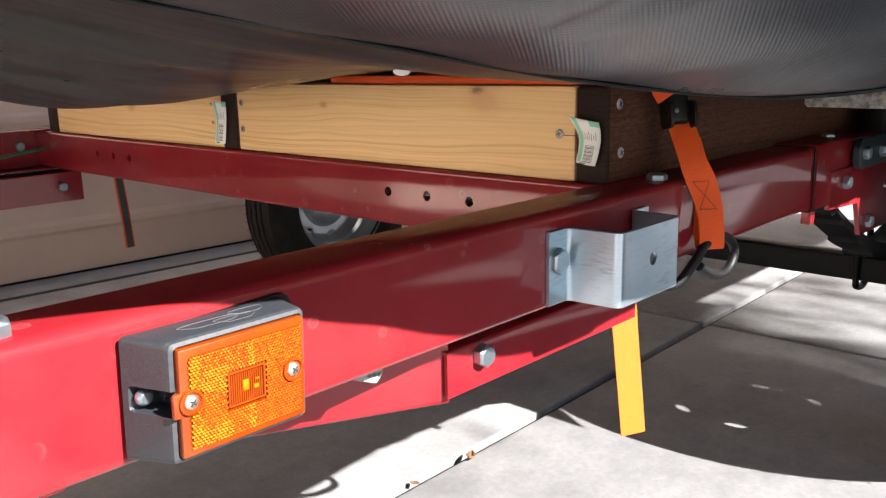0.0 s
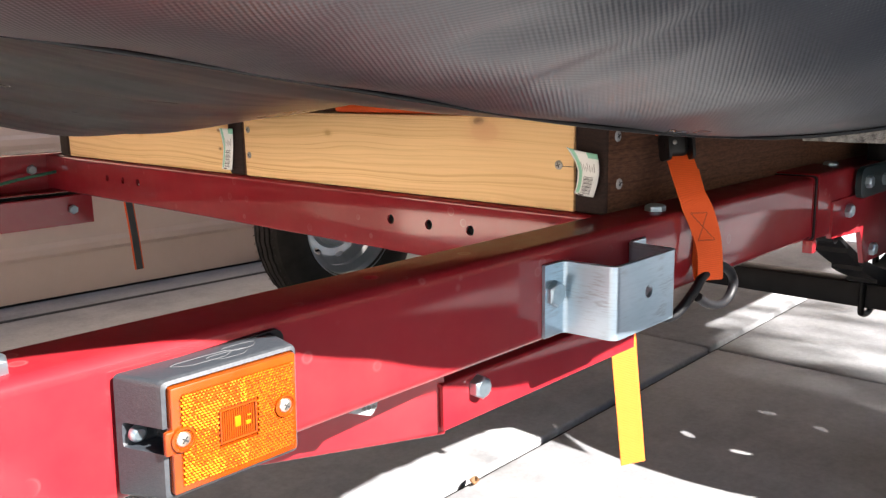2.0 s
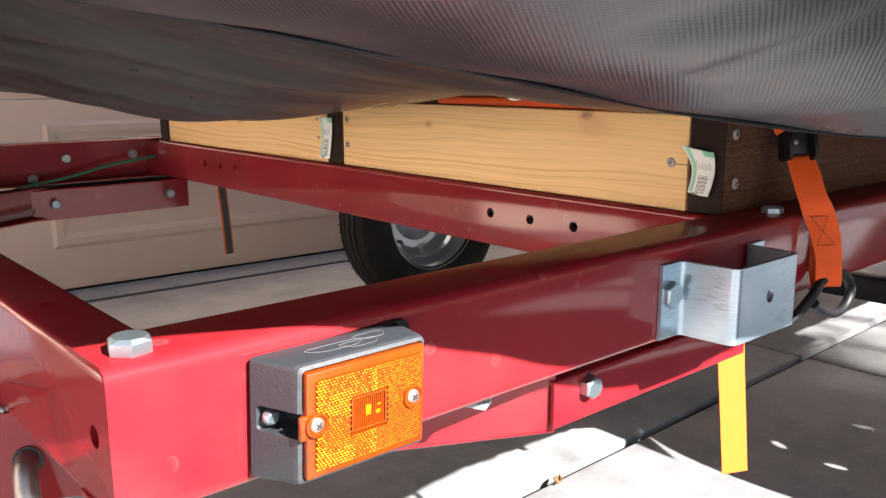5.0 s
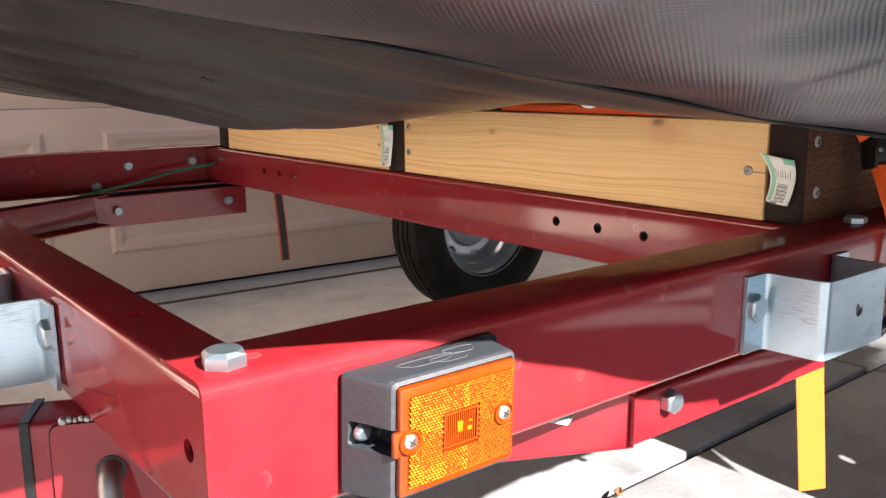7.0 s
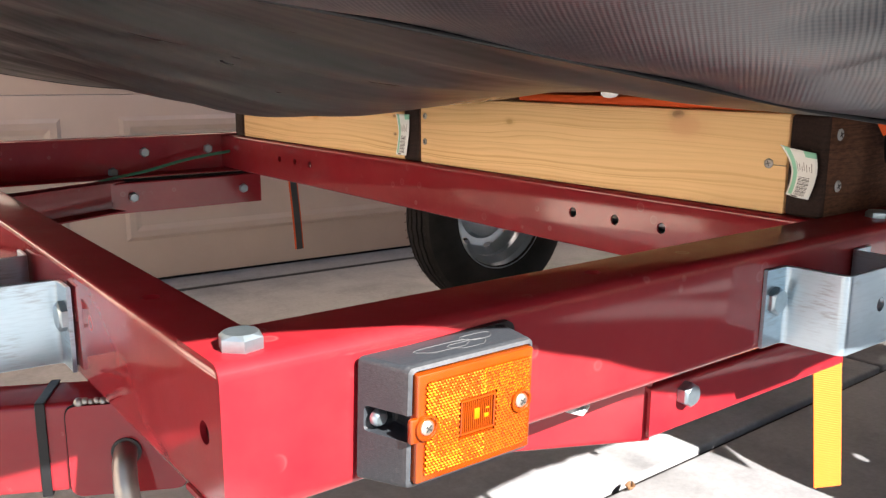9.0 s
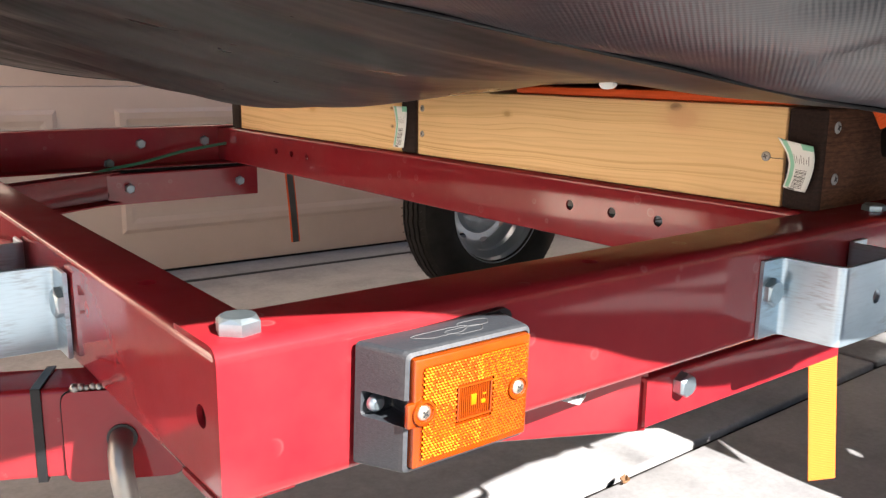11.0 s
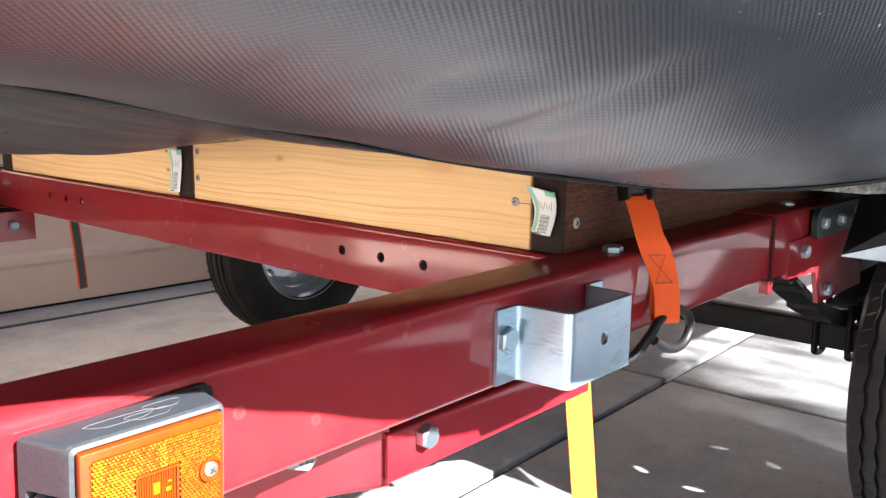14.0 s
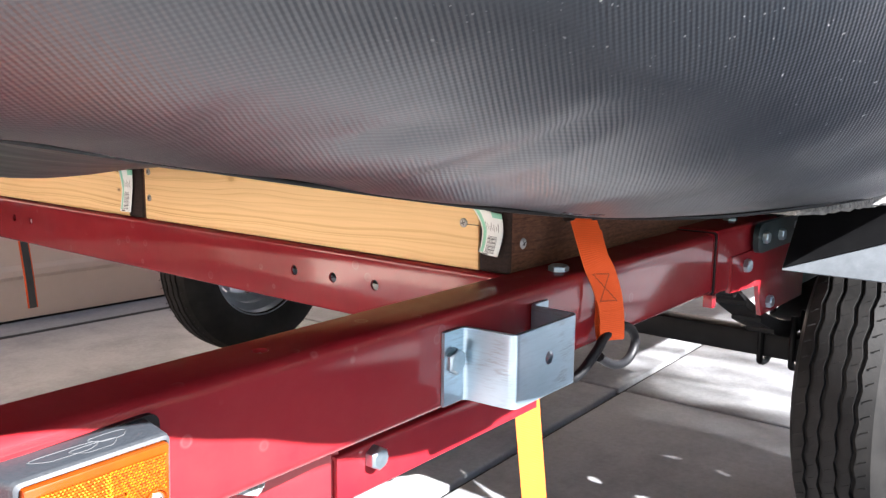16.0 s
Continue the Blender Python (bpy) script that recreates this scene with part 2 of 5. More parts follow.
RED = mat_red()
ZINC = mat_zinc()
BOLT = mat_plain("bolt_steel", (0.34, 0.42, 0.46), (0.43, 0.51, 0.56), 120, 0.34, 0.05, 400, 0.92)
FENDER = mat_plain("fender_sheet", (0.135, 0.150, 0.163), (0.180, 0.197, 0.212), 60, 0.5, 0.2, 150, 0.2)
TEAL = mat_plain("dark_teal_plate", (0.008, 0.017, 0.019), (0.016, 0.027, 0.030), 60, 0.45, 0.1, 200, 0.3)
GALV = mat_plain("galvanised", (0.40, 0.42, 0.43), (0.52, 0.54, 0.55), 60, 0.45, 0.2, 150, 0.45)
DULL = mat_metal("dull_steel", (0.34, 0.33, 0.31), 0.45)
PINE = mat_wood("pine", (0.86, 0.59, 0.29), (0.62, 0.365, 0.145), knots=((0.213, 0.6085, 0.0085, (0.07, 0.028, 0.012)), (0.470, 0.589, 0.007, (0.50, 0.28, 0.10)), (0.205, 0.598, 0.022, (0.70, 0.40, 0.20)), (0.728, 0.585, 0.004, (0.20, 0.10, 0.05)), (0.726, 0.558, 0.004, (0.20, 0.10, 0.05)), (0.83, 0.60, 0.006, (0.40, 0.2, 0.08)), (0.97, 0.575, 0.012, (0.60, 0.33, 0.12))))
STAIN_END = mat_wood("stained_end_grain", (0.024, 0.012, 0.009), (0.013, 0.007, 0.006), "x", 0.75)
STAIN = mat_wood("stained_wood", (0.125, 0.056, 0.032), (0.070, 0.030, 0.016), "x", 0.7)
VINYL = mat_vinyl("woven_vinyl", True)
SMOOTH = mat_vinyl("smooth_vinyl", False)
CONCRETE = mat_concrete()
JOINT = mat_plain("joint_filler", (0.012, 0.0115, 0.011), (0.030, 0.028, 0.026), 40, 0.95)
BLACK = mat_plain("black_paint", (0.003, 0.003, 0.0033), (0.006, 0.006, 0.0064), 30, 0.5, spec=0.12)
RUBBER = mat_plain("rubber", (0.007, 0.0067, 0.0064), (0.018, 0.0168, 0.0155), 18, 0.7, 0.3, 200, spec=0.2)
PLASTIC = mat_plain("grey_plastic", (0.018, 0.021, 0.0255), (0.030, 0.034, 0.040), 620, 0.42, 0.25, 800)
WORN = mat_plain("worn_plastic_edge", (0.024, 0.027, 0.031), (0.042, 0.046, 0.052), 300, 0.6, 0.2, 600)
HOOKCOAT = mat_plain("black_coating", (0.004, 0.004, 0.005), (0.008, 0.008, 0.009), 60, 0.5, spec=0.3)
BLACKPL = mat_plain("black_plastic", (0.004, 0.004, 0.0045), (0.008, 0.008, 0.009), 40, 0.42, spec=0.35)
ORANGE = mat_webbing("orange_webbing", (0.72, 0.088, 0.006))
# lit copy of the orange webbing: the sun's brightening is in the colour
SUNLIT_ORANGE = mat_webbing("sunlit_orange_webbing", (0.80, 0.150, 0.008))
THREAD = mat_plain("dark_thread", (0.10, 0.022, 0.010), (0.16, 0.035, 0.015), 90, 0.8)
BRASS = mat_metal("pale_brass", (0.80, 0.72, 0.62), 0.38)
WINDOW = mat_plain("amber_window", (0.12, 0.018, 0.001), (0.17, 0.032, 0.001), 90, 0.25)
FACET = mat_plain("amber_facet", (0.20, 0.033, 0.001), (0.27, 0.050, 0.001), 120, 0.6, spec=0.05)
DARK_FACET = mat_plain("amber_dark_facet", (0.115, 0.014, 0.001), (0.16, 0.023, 0.001), 160, 0.6, spec=0.05)
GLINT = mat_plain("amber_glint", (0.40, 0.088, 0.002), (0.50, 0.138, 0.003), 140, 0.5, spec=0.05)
AMBER = mat_plain("amber_reflector", (0.170, 0.023, 0.001), (0.215, 0.034, 0.001), 60, 0.25, 0.1, 100, 0.0, 0.3)
DOOR = mat_plain("door_paint", (0.50, 0.385, 0.315), (0.55, 0.43, 0.355), 6, 0.55, 0.12, 90)
CREAM = mat_plain("cream_stucco", (0.78, 0.63, 0.52), (0.84, 0.69, 0.58), 5, 0.9, 0.5, 60, dist=0.004)
STUCCO = mat_plain("stucco", (0.56, 0.44, 0.35), (0.62, 0.50, 0.40), 5, 0.9, 0.5, 60, dist=0.004)
PAPER = mat_plain("label_paper", (0.72, 0.74, 0.70), (0.80, 0.81, 0.78), 30, 0.55)
GREENP = mat_plain("label_green", (0.22, 0.55, 0.38), (0.30, 0.62, 0.45), 30, 0.55)
INK = mat_plain("ink", (0.015, 0.015, 0.015), (0.03, 0.03, 0.03), 30, 0.6)
CARPET = mat_plain("carpet", (0.06, 0.06, 0.058), (0.26, 0.26, 0.245), 170, 0.95, 0.9, 350, dist=0.003)
RIM = mat_plain("rim_paint", (0.37, 0.42, 0.48), (0.46, 0.52, 0.58), 12, 0.3, 0.1, 200, 0.7)
WIRE = mat_plain("green_wire", (0.02, 0.10, 0.06), (0.03, 0.14, 0.08), 30, 0.45)
BARK = mat_plain("bark", (0.10, 0.075, 0.055), (0.19, 0.15, 0.115), 25, 0.9, 0.8, 60, dist=0.01)
FOLIAGE = mat_plain("foliage", (0.045, 0.085, 0.022), (0.075, 0.12, 0.035), 20, 0.5)
CHALK = mat_plain("chalk", (0.05, 0.052, 0.055), (0.09, 0.092, 0.095), 30, 0.9)
LEAF = mat_plain("dry_leaf", (0.10, 0.05, 0.022), (0.20, 0.10, 0.04), 60, 0.8)


# ---- mesh helpers ----
def part(name, bm, mat, parent=None, label="", smooth=True):
    me = bpy.data.meshes.new(name)
    bm.normal_update()
    bm.to_mesh(me)
    bm.free()
    for m in mat if isinstance(mat, (list, tuple)) else (mat,):
        me.materials.append(m)
    ob = new(name, me)
    if parent:
        ob.parent = parent
    if smooth:
        me.polygons.foreach_set("use_smooth", [True] * len(me.polygons))
        me.set_sharp_from_angle(angle=radians(35))
    return tagged(ob, label) if label else ob


def thing(name, at=(0, 0, 0), label="", category="", kind="", group=""):
    ob = new(name)
    ob.location = at
    ob.empty_display_size = 0.05
    return tagged(ob, label, category, group, kind)


def box(bm, lo, hi, bevel=0.0, seg=2, m=None):
    c = [(a + b) / 2 for a, b in zip(lo, hi)]
    s = [b - a for a, b in zip(lo, hi)]
    r = bmesh.ops.create_cube(bm, size=1, matrix=(m or Matrix()) @ Matrix.LocRotScale(c, None, s))
    if bevel:
        es = {e for v in r["verts"] for e in v.link_edges}
        bmesh.ops.bevel(bm, geom=list(es), offset=bevel, segments=seg, affect="EDGES", profile=0.5)
    return bm


def boxed(lo, hi, bevel=0.0, seg=2, m=None):
    return box(bmesh.new(), lo, hi, bevel, seg, m)


def sweep(bm, profile, frames, close=True, caps=True):
    """Profile points (a, b) carried along stations (origin, a-axis, b-axis)."""
    rings = []
    for o, ax, bx in frames:
        rings.append([bm.verts.new(Vector(o) + Vector(ax) * a + Vector(bx) * b) for a, b in profile])
    n = len(profile)
    for r0, r1 in zip(rings, rings[1:]):
        for i in range(n if close else n - 1):
            j = (i + 1) % n
            bm.faces.new((r0[i], r0[j], r1[j], r1[i]))
    if close and caps:
        bm.faces.new(rings[0][::-1])
        bm.faces.new(rings[-1])
    return rings


def rounded(points, radius, seg=4):
    """A closed outline with its corners rounded; radius per corner or one for all."""
    out = []
    n = len(points)
    for i, p in enumerate(points):
        r = radius[i] if isinstance(radius, (list, tuple)) else radius
        p, a, b = Vector(p), Vector(points[i - 1]), Vector(points[(i + 1) % n])
        if r <= 0:
            out.append(tuple(p))
            continue
        u, v = (a - p).normalized(), (b - p).normalized()
        ang = u.angle(v)
        d = r / math.tan(ang / 2)
        p0, p1 = p + u * d, p + v * d
        for k in range(seg + 1):
            t = k / seg
            q = (1 - t) ** 2 * p0 + 2 * t * (1 - t) * p + t * t * p1
            out.append(tuple(q))
    return out


def channel_profile(h, w, t, r=0.005):
    """A C section: web at a = 0, flanges towards +a, top at b = 0."""
    pts = [(0, 0), (w, 0), (w, -t), (t, -t), (t, -h + t), (w, -h + t), (w, -h), (0, -h)]
    return rounded(pts, [r, 0.0008, 0.0008, r * 0.5, r * 0.5, 0.0008, 0.0008, r], 4)


def tube(bm, pts, radius, seg=10, caps=True):
    pts = [Vector(p) for p in pts]
    prof = [(math.cos(2 * math.pi * k / seg) * radius, math.sin(2 * math.pi * k / seg) * radius) for k in range(seg)]
    frames = []
    up = Vector((0, 0, 1))
    for i, p in enumerate(pts):
        d = (pts[min(i + 1, len(pts) - 1)] - pts[max(i - 1, 0)]).normalized()
        if abs(d.dot(up)) > 0.95:
            up = Vector((1, 0, 0)) if abs(d.x) < 0.9 else Vector((0, 1, 0))
        a = d.cross(up).normalized()
        b = a.cross(d).normalized()
        up = b
        frames.append((p, a, b))
    sweep(bm, prof, frames, True, caps)
    return bm


def smooth_path(pts, n=8):
    """A Catmull-Rom line through the points."""
    pts = [Vector(p) for p in pts]
    out = []
    for i in range(len(pts) - 1):
        p0, p1, p2, p3 = pts[max(i - 1, 0)], pts[i], pts[i + 1], pts[min(i + 2, len(pts) - 1)]
        for k in range(n):
            t = k / n
            out.append(0.5 * (2 * p1 + (p2 - p0) * t + (2 * p0 - 5 * p1 + 4 * p2 - p3) * t * t + (3 * p1 - p0 - 3 * p2 + p3) * t ** 3))
    out.append(pts[-1])
    return out


def ribbon(pts, sides, width, thick=0.0016, n=8):
    """Webbing: a flat strip along pts whose width lies along the side vectors; UV in metres."""
    line, sd = smooth_path(pts, n), smooth_path(sides, n)
    bm = bmesh.new()
    uv = bm.loops.layers.uv.new("UVMap")
    frames, dist = [], [0.0]
    for i, p in enumerate(line):
        d = (line[min(i + 1, len(line) - 1)] - line[max(i - 1, 0)]).normalized()
        s = (sd[i] - d * sd[i].dot(d)).normalized()
        frames.append((p, s, d.cross(s)))
        if i:
            dist.append(dist[-1] + (p - line[i - 1]).length)
    w, t = width / 2, thick / 2
    prof = [(-w, -t), (-w / 3, -t), (w / 3, -t), (w, -t), (w, t), (w / 3, t), (-w / 3, t), (-w, t)]
    rings = sweep(bm, prof, frames)
    where = {v: (prof[j][0], dist[i]) for i, r in enumerate(rings) for j, v in enumerate(r)}
    for f in bm.faces:
        for lp in f.loops:
            lp[uv].uv = where[lp.vert]
    return bm


def hex_head(af, h, shank=0.0, sr=0.005, washer=0.0):
    """A bolt head standing on z = 0, with chamfered corners; the shank goes down."""
    bm = bmesh.new()
    rad = af / math.sqrt(3)
    ring = lambda r, z, k0=0.0: [bm.verts.new((r * math.cos(math.pi / 3 * k + k0), r * math.sin(math.pi / 3 * k + k0), z)) for k in range(6)]
    z0 = washer
    a, b = ring(rad, z0), ring(rad, z0 + h * 0.72)
    c = [bm.verts.new((af * 0.44 * math.cos(math.pi / 6 * k), af * 0.44 * math.sin(math.pi / 6 * k), z0 + h)) for k in range(12)]
    bm.faces.new(a[::-1])
    bm.faces.new(c)
    for k in range(6):
        j = (k + 1) % 6
        bm.faces.new((a[k], a[j], b[j], b[k]))
        bm.faces.new((b[k], b[j], c[2 * k + 1]))
        bm.faces.new((b[k], c[2 * k + 1], c[2 * k]))
        bm.faces.new((b[j], c[2 * j], c[2 * k + 1]))
    if washer:
        bmesh.ops.create_cone(bm, cap_ends=True, segments=24, radius1=rad * 1.12, radius2=rad * 1.12, depth=washer, matrix=Matrix.Translation((0, 0, washer / 2)))
    if shank:
        bmesh.ops.create_cone(bm, cap_ends=True, segments=14, radius1=sr, radius2=sr, depth=shank, matrix=Matrix.Translation((0, 0, -shank / 2)))
    return bm


def screw_head(r, h, recess=True):
    """A pan head with a cross slot, standing on z = 0."""
    bm = bmesh.new()
    n = 20
    rings = []
    for q, z in ((1, 0), (1, h * 0.35), (0.85, h * 0.75), (0.6, h), (0.0, h)):
        rings.append([bm.verts.new((r * q * math.cos(2 * math.pi * k / n), r * q * math.sin(2 * math.pi * k / n), z)) for k in range(n)] if q else [bm.verts.new((0, 0, z))])
    for r0, r1 in zip(rings, rings[1:]):
        for k in range(n):
            j = (k + 1) % n
            bm.faces.new((r0[k], r0[j], r1[j], r1[k]) if len(r1) > 1 else (r0[k], r0[j], r1[0]))
    return bm


def facing(at, normal, spin=0.0):
    """The pose of a head whose z axis points along normal."""
    q = Vector(normal).to_track_quat("Z", "Y")
    return Matrix.Translation(at) @ q.to_matrix().to_4x4() @ Matrix.Rotation(spin, 4, "Z")


def put_bolt(parent, at, normal, af=0.017, h=0.0075, spin=0.3, name="bolt", mat=None, washer=0.0):
    bm = hex_head(af, h, 0.004, af * 0.28, washer)
    bm.transform(facing(at, normal, spin))
    return part(name, bm, mat or BOLT, parent, "bright zinc hex bolt head", False)


def put_screw(parent, at, normal, r=0.0045, h=0.0025, spin=0.4, mat=None):
    bm = screw_head(r, h)
    n0 = len(bm.faces)
    for k in (0, 1):
        q = (r * 1.1, r * 0.22) if k else (r * 0.22, r * 1.1)
        box(bm, (-q[0] / 2, -q[1] / 2, h - 0.0003), (q[0] / 2, q[1] / 2, h + 0.0002 + 0.0001 * k))
    bm.faces.ensure_lookup_table()
    for f in bm.faces[n0:]:
        f.material_index = 1
    bm.transform(facing(at, normal, spin))
    return part("screw", bm, (mat or BOLT, INK), parent, "cross-slot steel screw")


def punch(ob, at, axis, radius, depth=0.02):
    """A real round hole through a part, cut along axis."""
    bm = bmesh.new()
    bmesh.ops.create_cone(bm, cap_ends=True, segments=24, radius1=radius, radius2=radius, depth=depth, matrix=facing(at, axis))
    me = bpy.data.meshes.new("cutter")
    bm.to_mesh(me)
    bm.free()
    cut = new("cutter", me)
    mod = ob.modifiers.new("hole", "BOOLEAN")
    mod.object, mod.operation, mod.solver = cut, "DIFFERENCE", "EXACT"
    dg = bpy.context.evaluated_depsgraph_get()
    done = bpy.data.meshes.new_from_object(ob.evaluated_get(dg))
    ob.modifiers.clear()
    ob.data = done
    bpy.data.objects.remove(cut)
    return ob


# ---- ground ----
H, WID, XC = 0.525, 1.37, 0.578
ground = part("ground", boxed((-200, -200, -0.5), (200, 200, -0.014)), JOINT, None, "wide concrete driveway slabs with dark joints", False)
tagged(ground, "", "ground", "", "structure")
slab_turn = pose(1.766, 0.509, 0, 0, 0, 1.2)
xs, ys = [-9.0, -5.35, -1.8, 0.0, 3.6, 7.2, 10.8], [-9.0, -5.6, -2.8, 0.0, 2.3]
for i in range(len(xs) - 1):
    for j in range(len(ys) - 1):
        bm = boxed((xs[i] + 0.006, ys[j] + 0.009, -0.12), (xs[i + 1] - 0.006, ys[j + 1] - 0.009, 0.0), 0.005, 3, slab_turn)
        part("slab", bm, CONCRETE, ground)

# ---- garage front ----
def garage_front():
    m = pose(0.745, 2.27, 0, 0, 0, -3.2)
    g = thing("garage_door", (0, 0, 0), "tan raised-panel sectional garage door, closed, with a black bottom seal", "garage door")
    z, row = 0.010, 0.570
    for r in range(4):
        bm = bmesh.new()
        lo, hi = z + r * row + 0.0008, z + (r + 1) * row - 0.0008
        box(bm, (-1.60, 0.0, lo), (4.2, 0.045, hi), 0.003, 2)
        bm.transform(m)
        panel = part("door_panel", bm, DOOR, g)
        for k in range(-2, 4):
            x0 = -0.105 + k * 1.21
            if x0 < -1.55 or x0 + 1.05 > 4.1:
                continue
            f = bmesh.new()
            o = [(x0, lo + 0.125), (x0 + 1.05, lo + 0.125), (x0 + 1.05, hi - 0.065), (x0, hi - 0.065)]
            prof = [(0.0, 0.0), (0.012, -0.007), (0.030, -0.007), (0.046, -0.001)]
            rings = []
            for d, y in prof:
                q = [(o[0][0] + d, o[0][1] + d), (o[1][0] - d, o[1][1] + d), (o[2][0] - d, o[2][1] - d), (o[3][0] + d, o[3][1] - d)]
                rings.append([f.verts.new((a, y - 0.0015, b)) for a, b in q])
            for r0, r1 in zip(rings, rings[1:]):
                for e in range(4):
                    f.faces.new((r0[e], r0[(e + 1) % 4], r1[(e + 1) % 4], r1[e]))
            f.faces.new(rings[-1])
            f.transform(m)
            part("raised_field", f, DOOR, panel, "", False)
    bm = boxed((-1.60, 0.004, 0.0), (4.2, 0.05, 0.0125), 0.003)
    bm.transform(m)
    part("bottom_seal", bm, RUBBER, g, "black rubber bottom seal")
    # left part juts out, unseen, to give the cross member its peach reflection
    w = bmesh.new()
    for lo, hi in (((-9, -0.47, 0), (-1.60, 0.3, 3.2)), ((4.2, 0.05, 0), (9, 0.3, 3.2)), ((-1.60, 0.05, 2.27), (4.2, 0.3, 3.2))):
        box(w, lo, hi)
    w.transform(m)
    tagged(part("wall_north", w, CREAM, None, "cream stucco house wall round the garage door, left part added as a reflector", False), "", "wall", "", "structure")


garage_front()
# concrete apron along the door, with its dark joint
apron = boxed((-1.60, -0.138, -0.05), (4.6, 0.06, 0.0030), 0.0012, 2, pose(0.745, 2.27, 0, 0, 0, -3.2))
part("apron_slab", apron, CONCRETE, ground)
joint = boxed((-1.60, -0.160, -0.05), (4.6, -0.1385, 0.0014), 0.0004, 1, pose(0.745, 2.27, 0, 0, 0, -3.2))
part("apron_joint", joint, JOINT, ground, "dark dirty joint")
# added out of view: its height and ends set where the driveway lies in shade
south = box(boxed((0.9, -6.6, 0), (2.30, -6.3, 4.45), 0.01), (2.30, -6.59, 0), (14.0, -6.31, 3.3), 0.01)
tagged(part("wall_south", south, STUCCO, None, "unseen tan stucco wall added to shade the driveway", False), "", "wall", "", "structure")
# added out of view and turned to the sun, to throw light back
west = boxed((0, -0.2, 0), (5.6, 0, 1.3), 0.01)
west.transform(pose(-5.6, -2.9, 0, 0, 0, 50))
tagged(part("wall_west", west, STUCCO, None, "unseen tan stucco wall added to bounce sunlight", False), "", "wall", "", "structure")


def tree(at, height, spread, seed):
    """A small garden tree: a tapered trunk, bending limbs and a loose crown of single leaves."""
    rng = random.Random(seed)
    top = thing("tree", at, "slender green garden tree with a loose leafy crown", "tree")
    bark, leaves = bmesh.new(), bmesh.new()

    def limb(p, q, r0, r1):
        mid = (p + q) / 2 + Vector((rng.uniform(-0.1, 0.1), rng.uniform(-0.1, 0.1), 0.06))
        line = smooth_path([p, mid, q], 4)
        prof = [(math.cos(math.pi / 4 * k), math.sin(math.pi / 4 * k)) for k in range(8)]
        d = (q - p).normalized()
        a = d.cross(Vector((0.3, 0.9, 0.1))).normalized()
        b = a.cross(d)
        sweep(bark, prof, [(v, a * (r0 + (r1 - r0) * i / (len(line) - 1)), b * (r0 + (r1 - r0) * i / (len(line) - 1))) for i, v in enumerate(line)])
        return line

    fork = Vector((0.1, 0.05, height * 0.55))
    limb(Vector((0, 0, 0)), fork, 0.10, 0.06)
    for k in range(13):
        a = 2.4 * k
        end = fork + Vector((math.cos(a) * spread * rng.uniform(0.4, 1), math.sin(a) * spread * rng.uniform(0.4, 1), height * rng.uniform(0.19, 0.44)))
        if k > 10:
            end = Vector((-0.50 + 0.16 * (k - 11), 0.05 * k - 0.55, height * 0.765))
        line = limb(fork, end, 0.022, 0.005)
        for _ in range(4 if k < 11 else 7):
            p = rng.choice(line[4 if k < 11 else -2:])
            q = p + Vector((rng.uniform(-1, 1), rng.uniform(-1, 1), rng.uniform(-0.3, 0.7))) * (0.45 if k < 11 else 0.25)
            twig = limb(p, q, 0.010, 0.003)
            for _ in range(34):
                c = rng.choice(twig) + Vector((rng.gauss(0, 0.10), rng.gauss(0, 0.10), rng.gauss(0, 0.09)))
                u = Vector((rng.uniform(-1, 1), rng.uniform(-1, 1), rng.uniform(-0.6, 0.6))).normalized()
                w_ = u.cross(Vector((rng.uniform(-1, 1), rng.uniform(-1, 1), rng.uniform(-1, 1)))).normalized()
                size = rng.uniform(0.035, 0.065)
                n_ = u.cross(w_) * size * 0.12
                leaves.faces.new([leaves.verts.new(v) for v in (c - u * size, c - w_ * size * 0.4 + n_, c + u * size, c + w_ * size * 0.4 + n_)])
    bmesh.ops.recalc_face_normals(bark, faces=bark.faces)
    part("trunk", bark, BARK, top, "grey-brown bark")
    tagged(part("crown", leaves, FOLIAGE, top, "small green leaves", False), kind="stuff")


tree((2.78, -7.3, 0), 7.4, 1.3, 5)

# ---- trailer ----
trailer = thing("utility_trailer", (0, 0, 0), "dark red painted steel bolt-together utility trailer, black axle, galvanised fenders", "trailer")
PY, PZ, PX = Vector((0, 1, 0)), Vector((0, 0, 1)), Vector((1, 0, 0))


def channel(name, start, end, inward, h=0.078, w=0.05, t=0.003, r=0.005):
    bm = bmesh.new()
    sweep(bm, channel_profile(h, w, t, r), [(start, inward, PZ), (end, inward, PZ)])
    bmesh.ops.recalc_face_normals(bm, faces=bm.faces)
    return part(name, bm, RED, trailer)


rail = channel("side_rail", (0.0, 0, H), (0.962, 0, H), PY, r=0.0085)
far_rail = channel("side_rail", (0.0, WID, H), (0.962, WID, H), -PY)
channel("rear_side_rail", (0.966, 0.0, H), (2.44, 0.0, H), PY)
channel("rear_side_rail", (0.966, WID, H), (2.44, WID, H), -PY)
front = channel("front_rail", (0.0012, 0.0052, H - 0.0035), (0.0012, WID - 0.0052, H - 0.0035), PX, 0.075, 0.038)
cross = channel("cross_member", (XC, 0.004, H - 0.0035), (XC, WID - 0.004, H - 0.0035), PX, 0.0705, 0.045)
channel("cross_member", (2.40, WID - 0.004, H - 0.0035), (2.40, 0.004, H - 0.0035), -PX, 0.0705, 0.045)


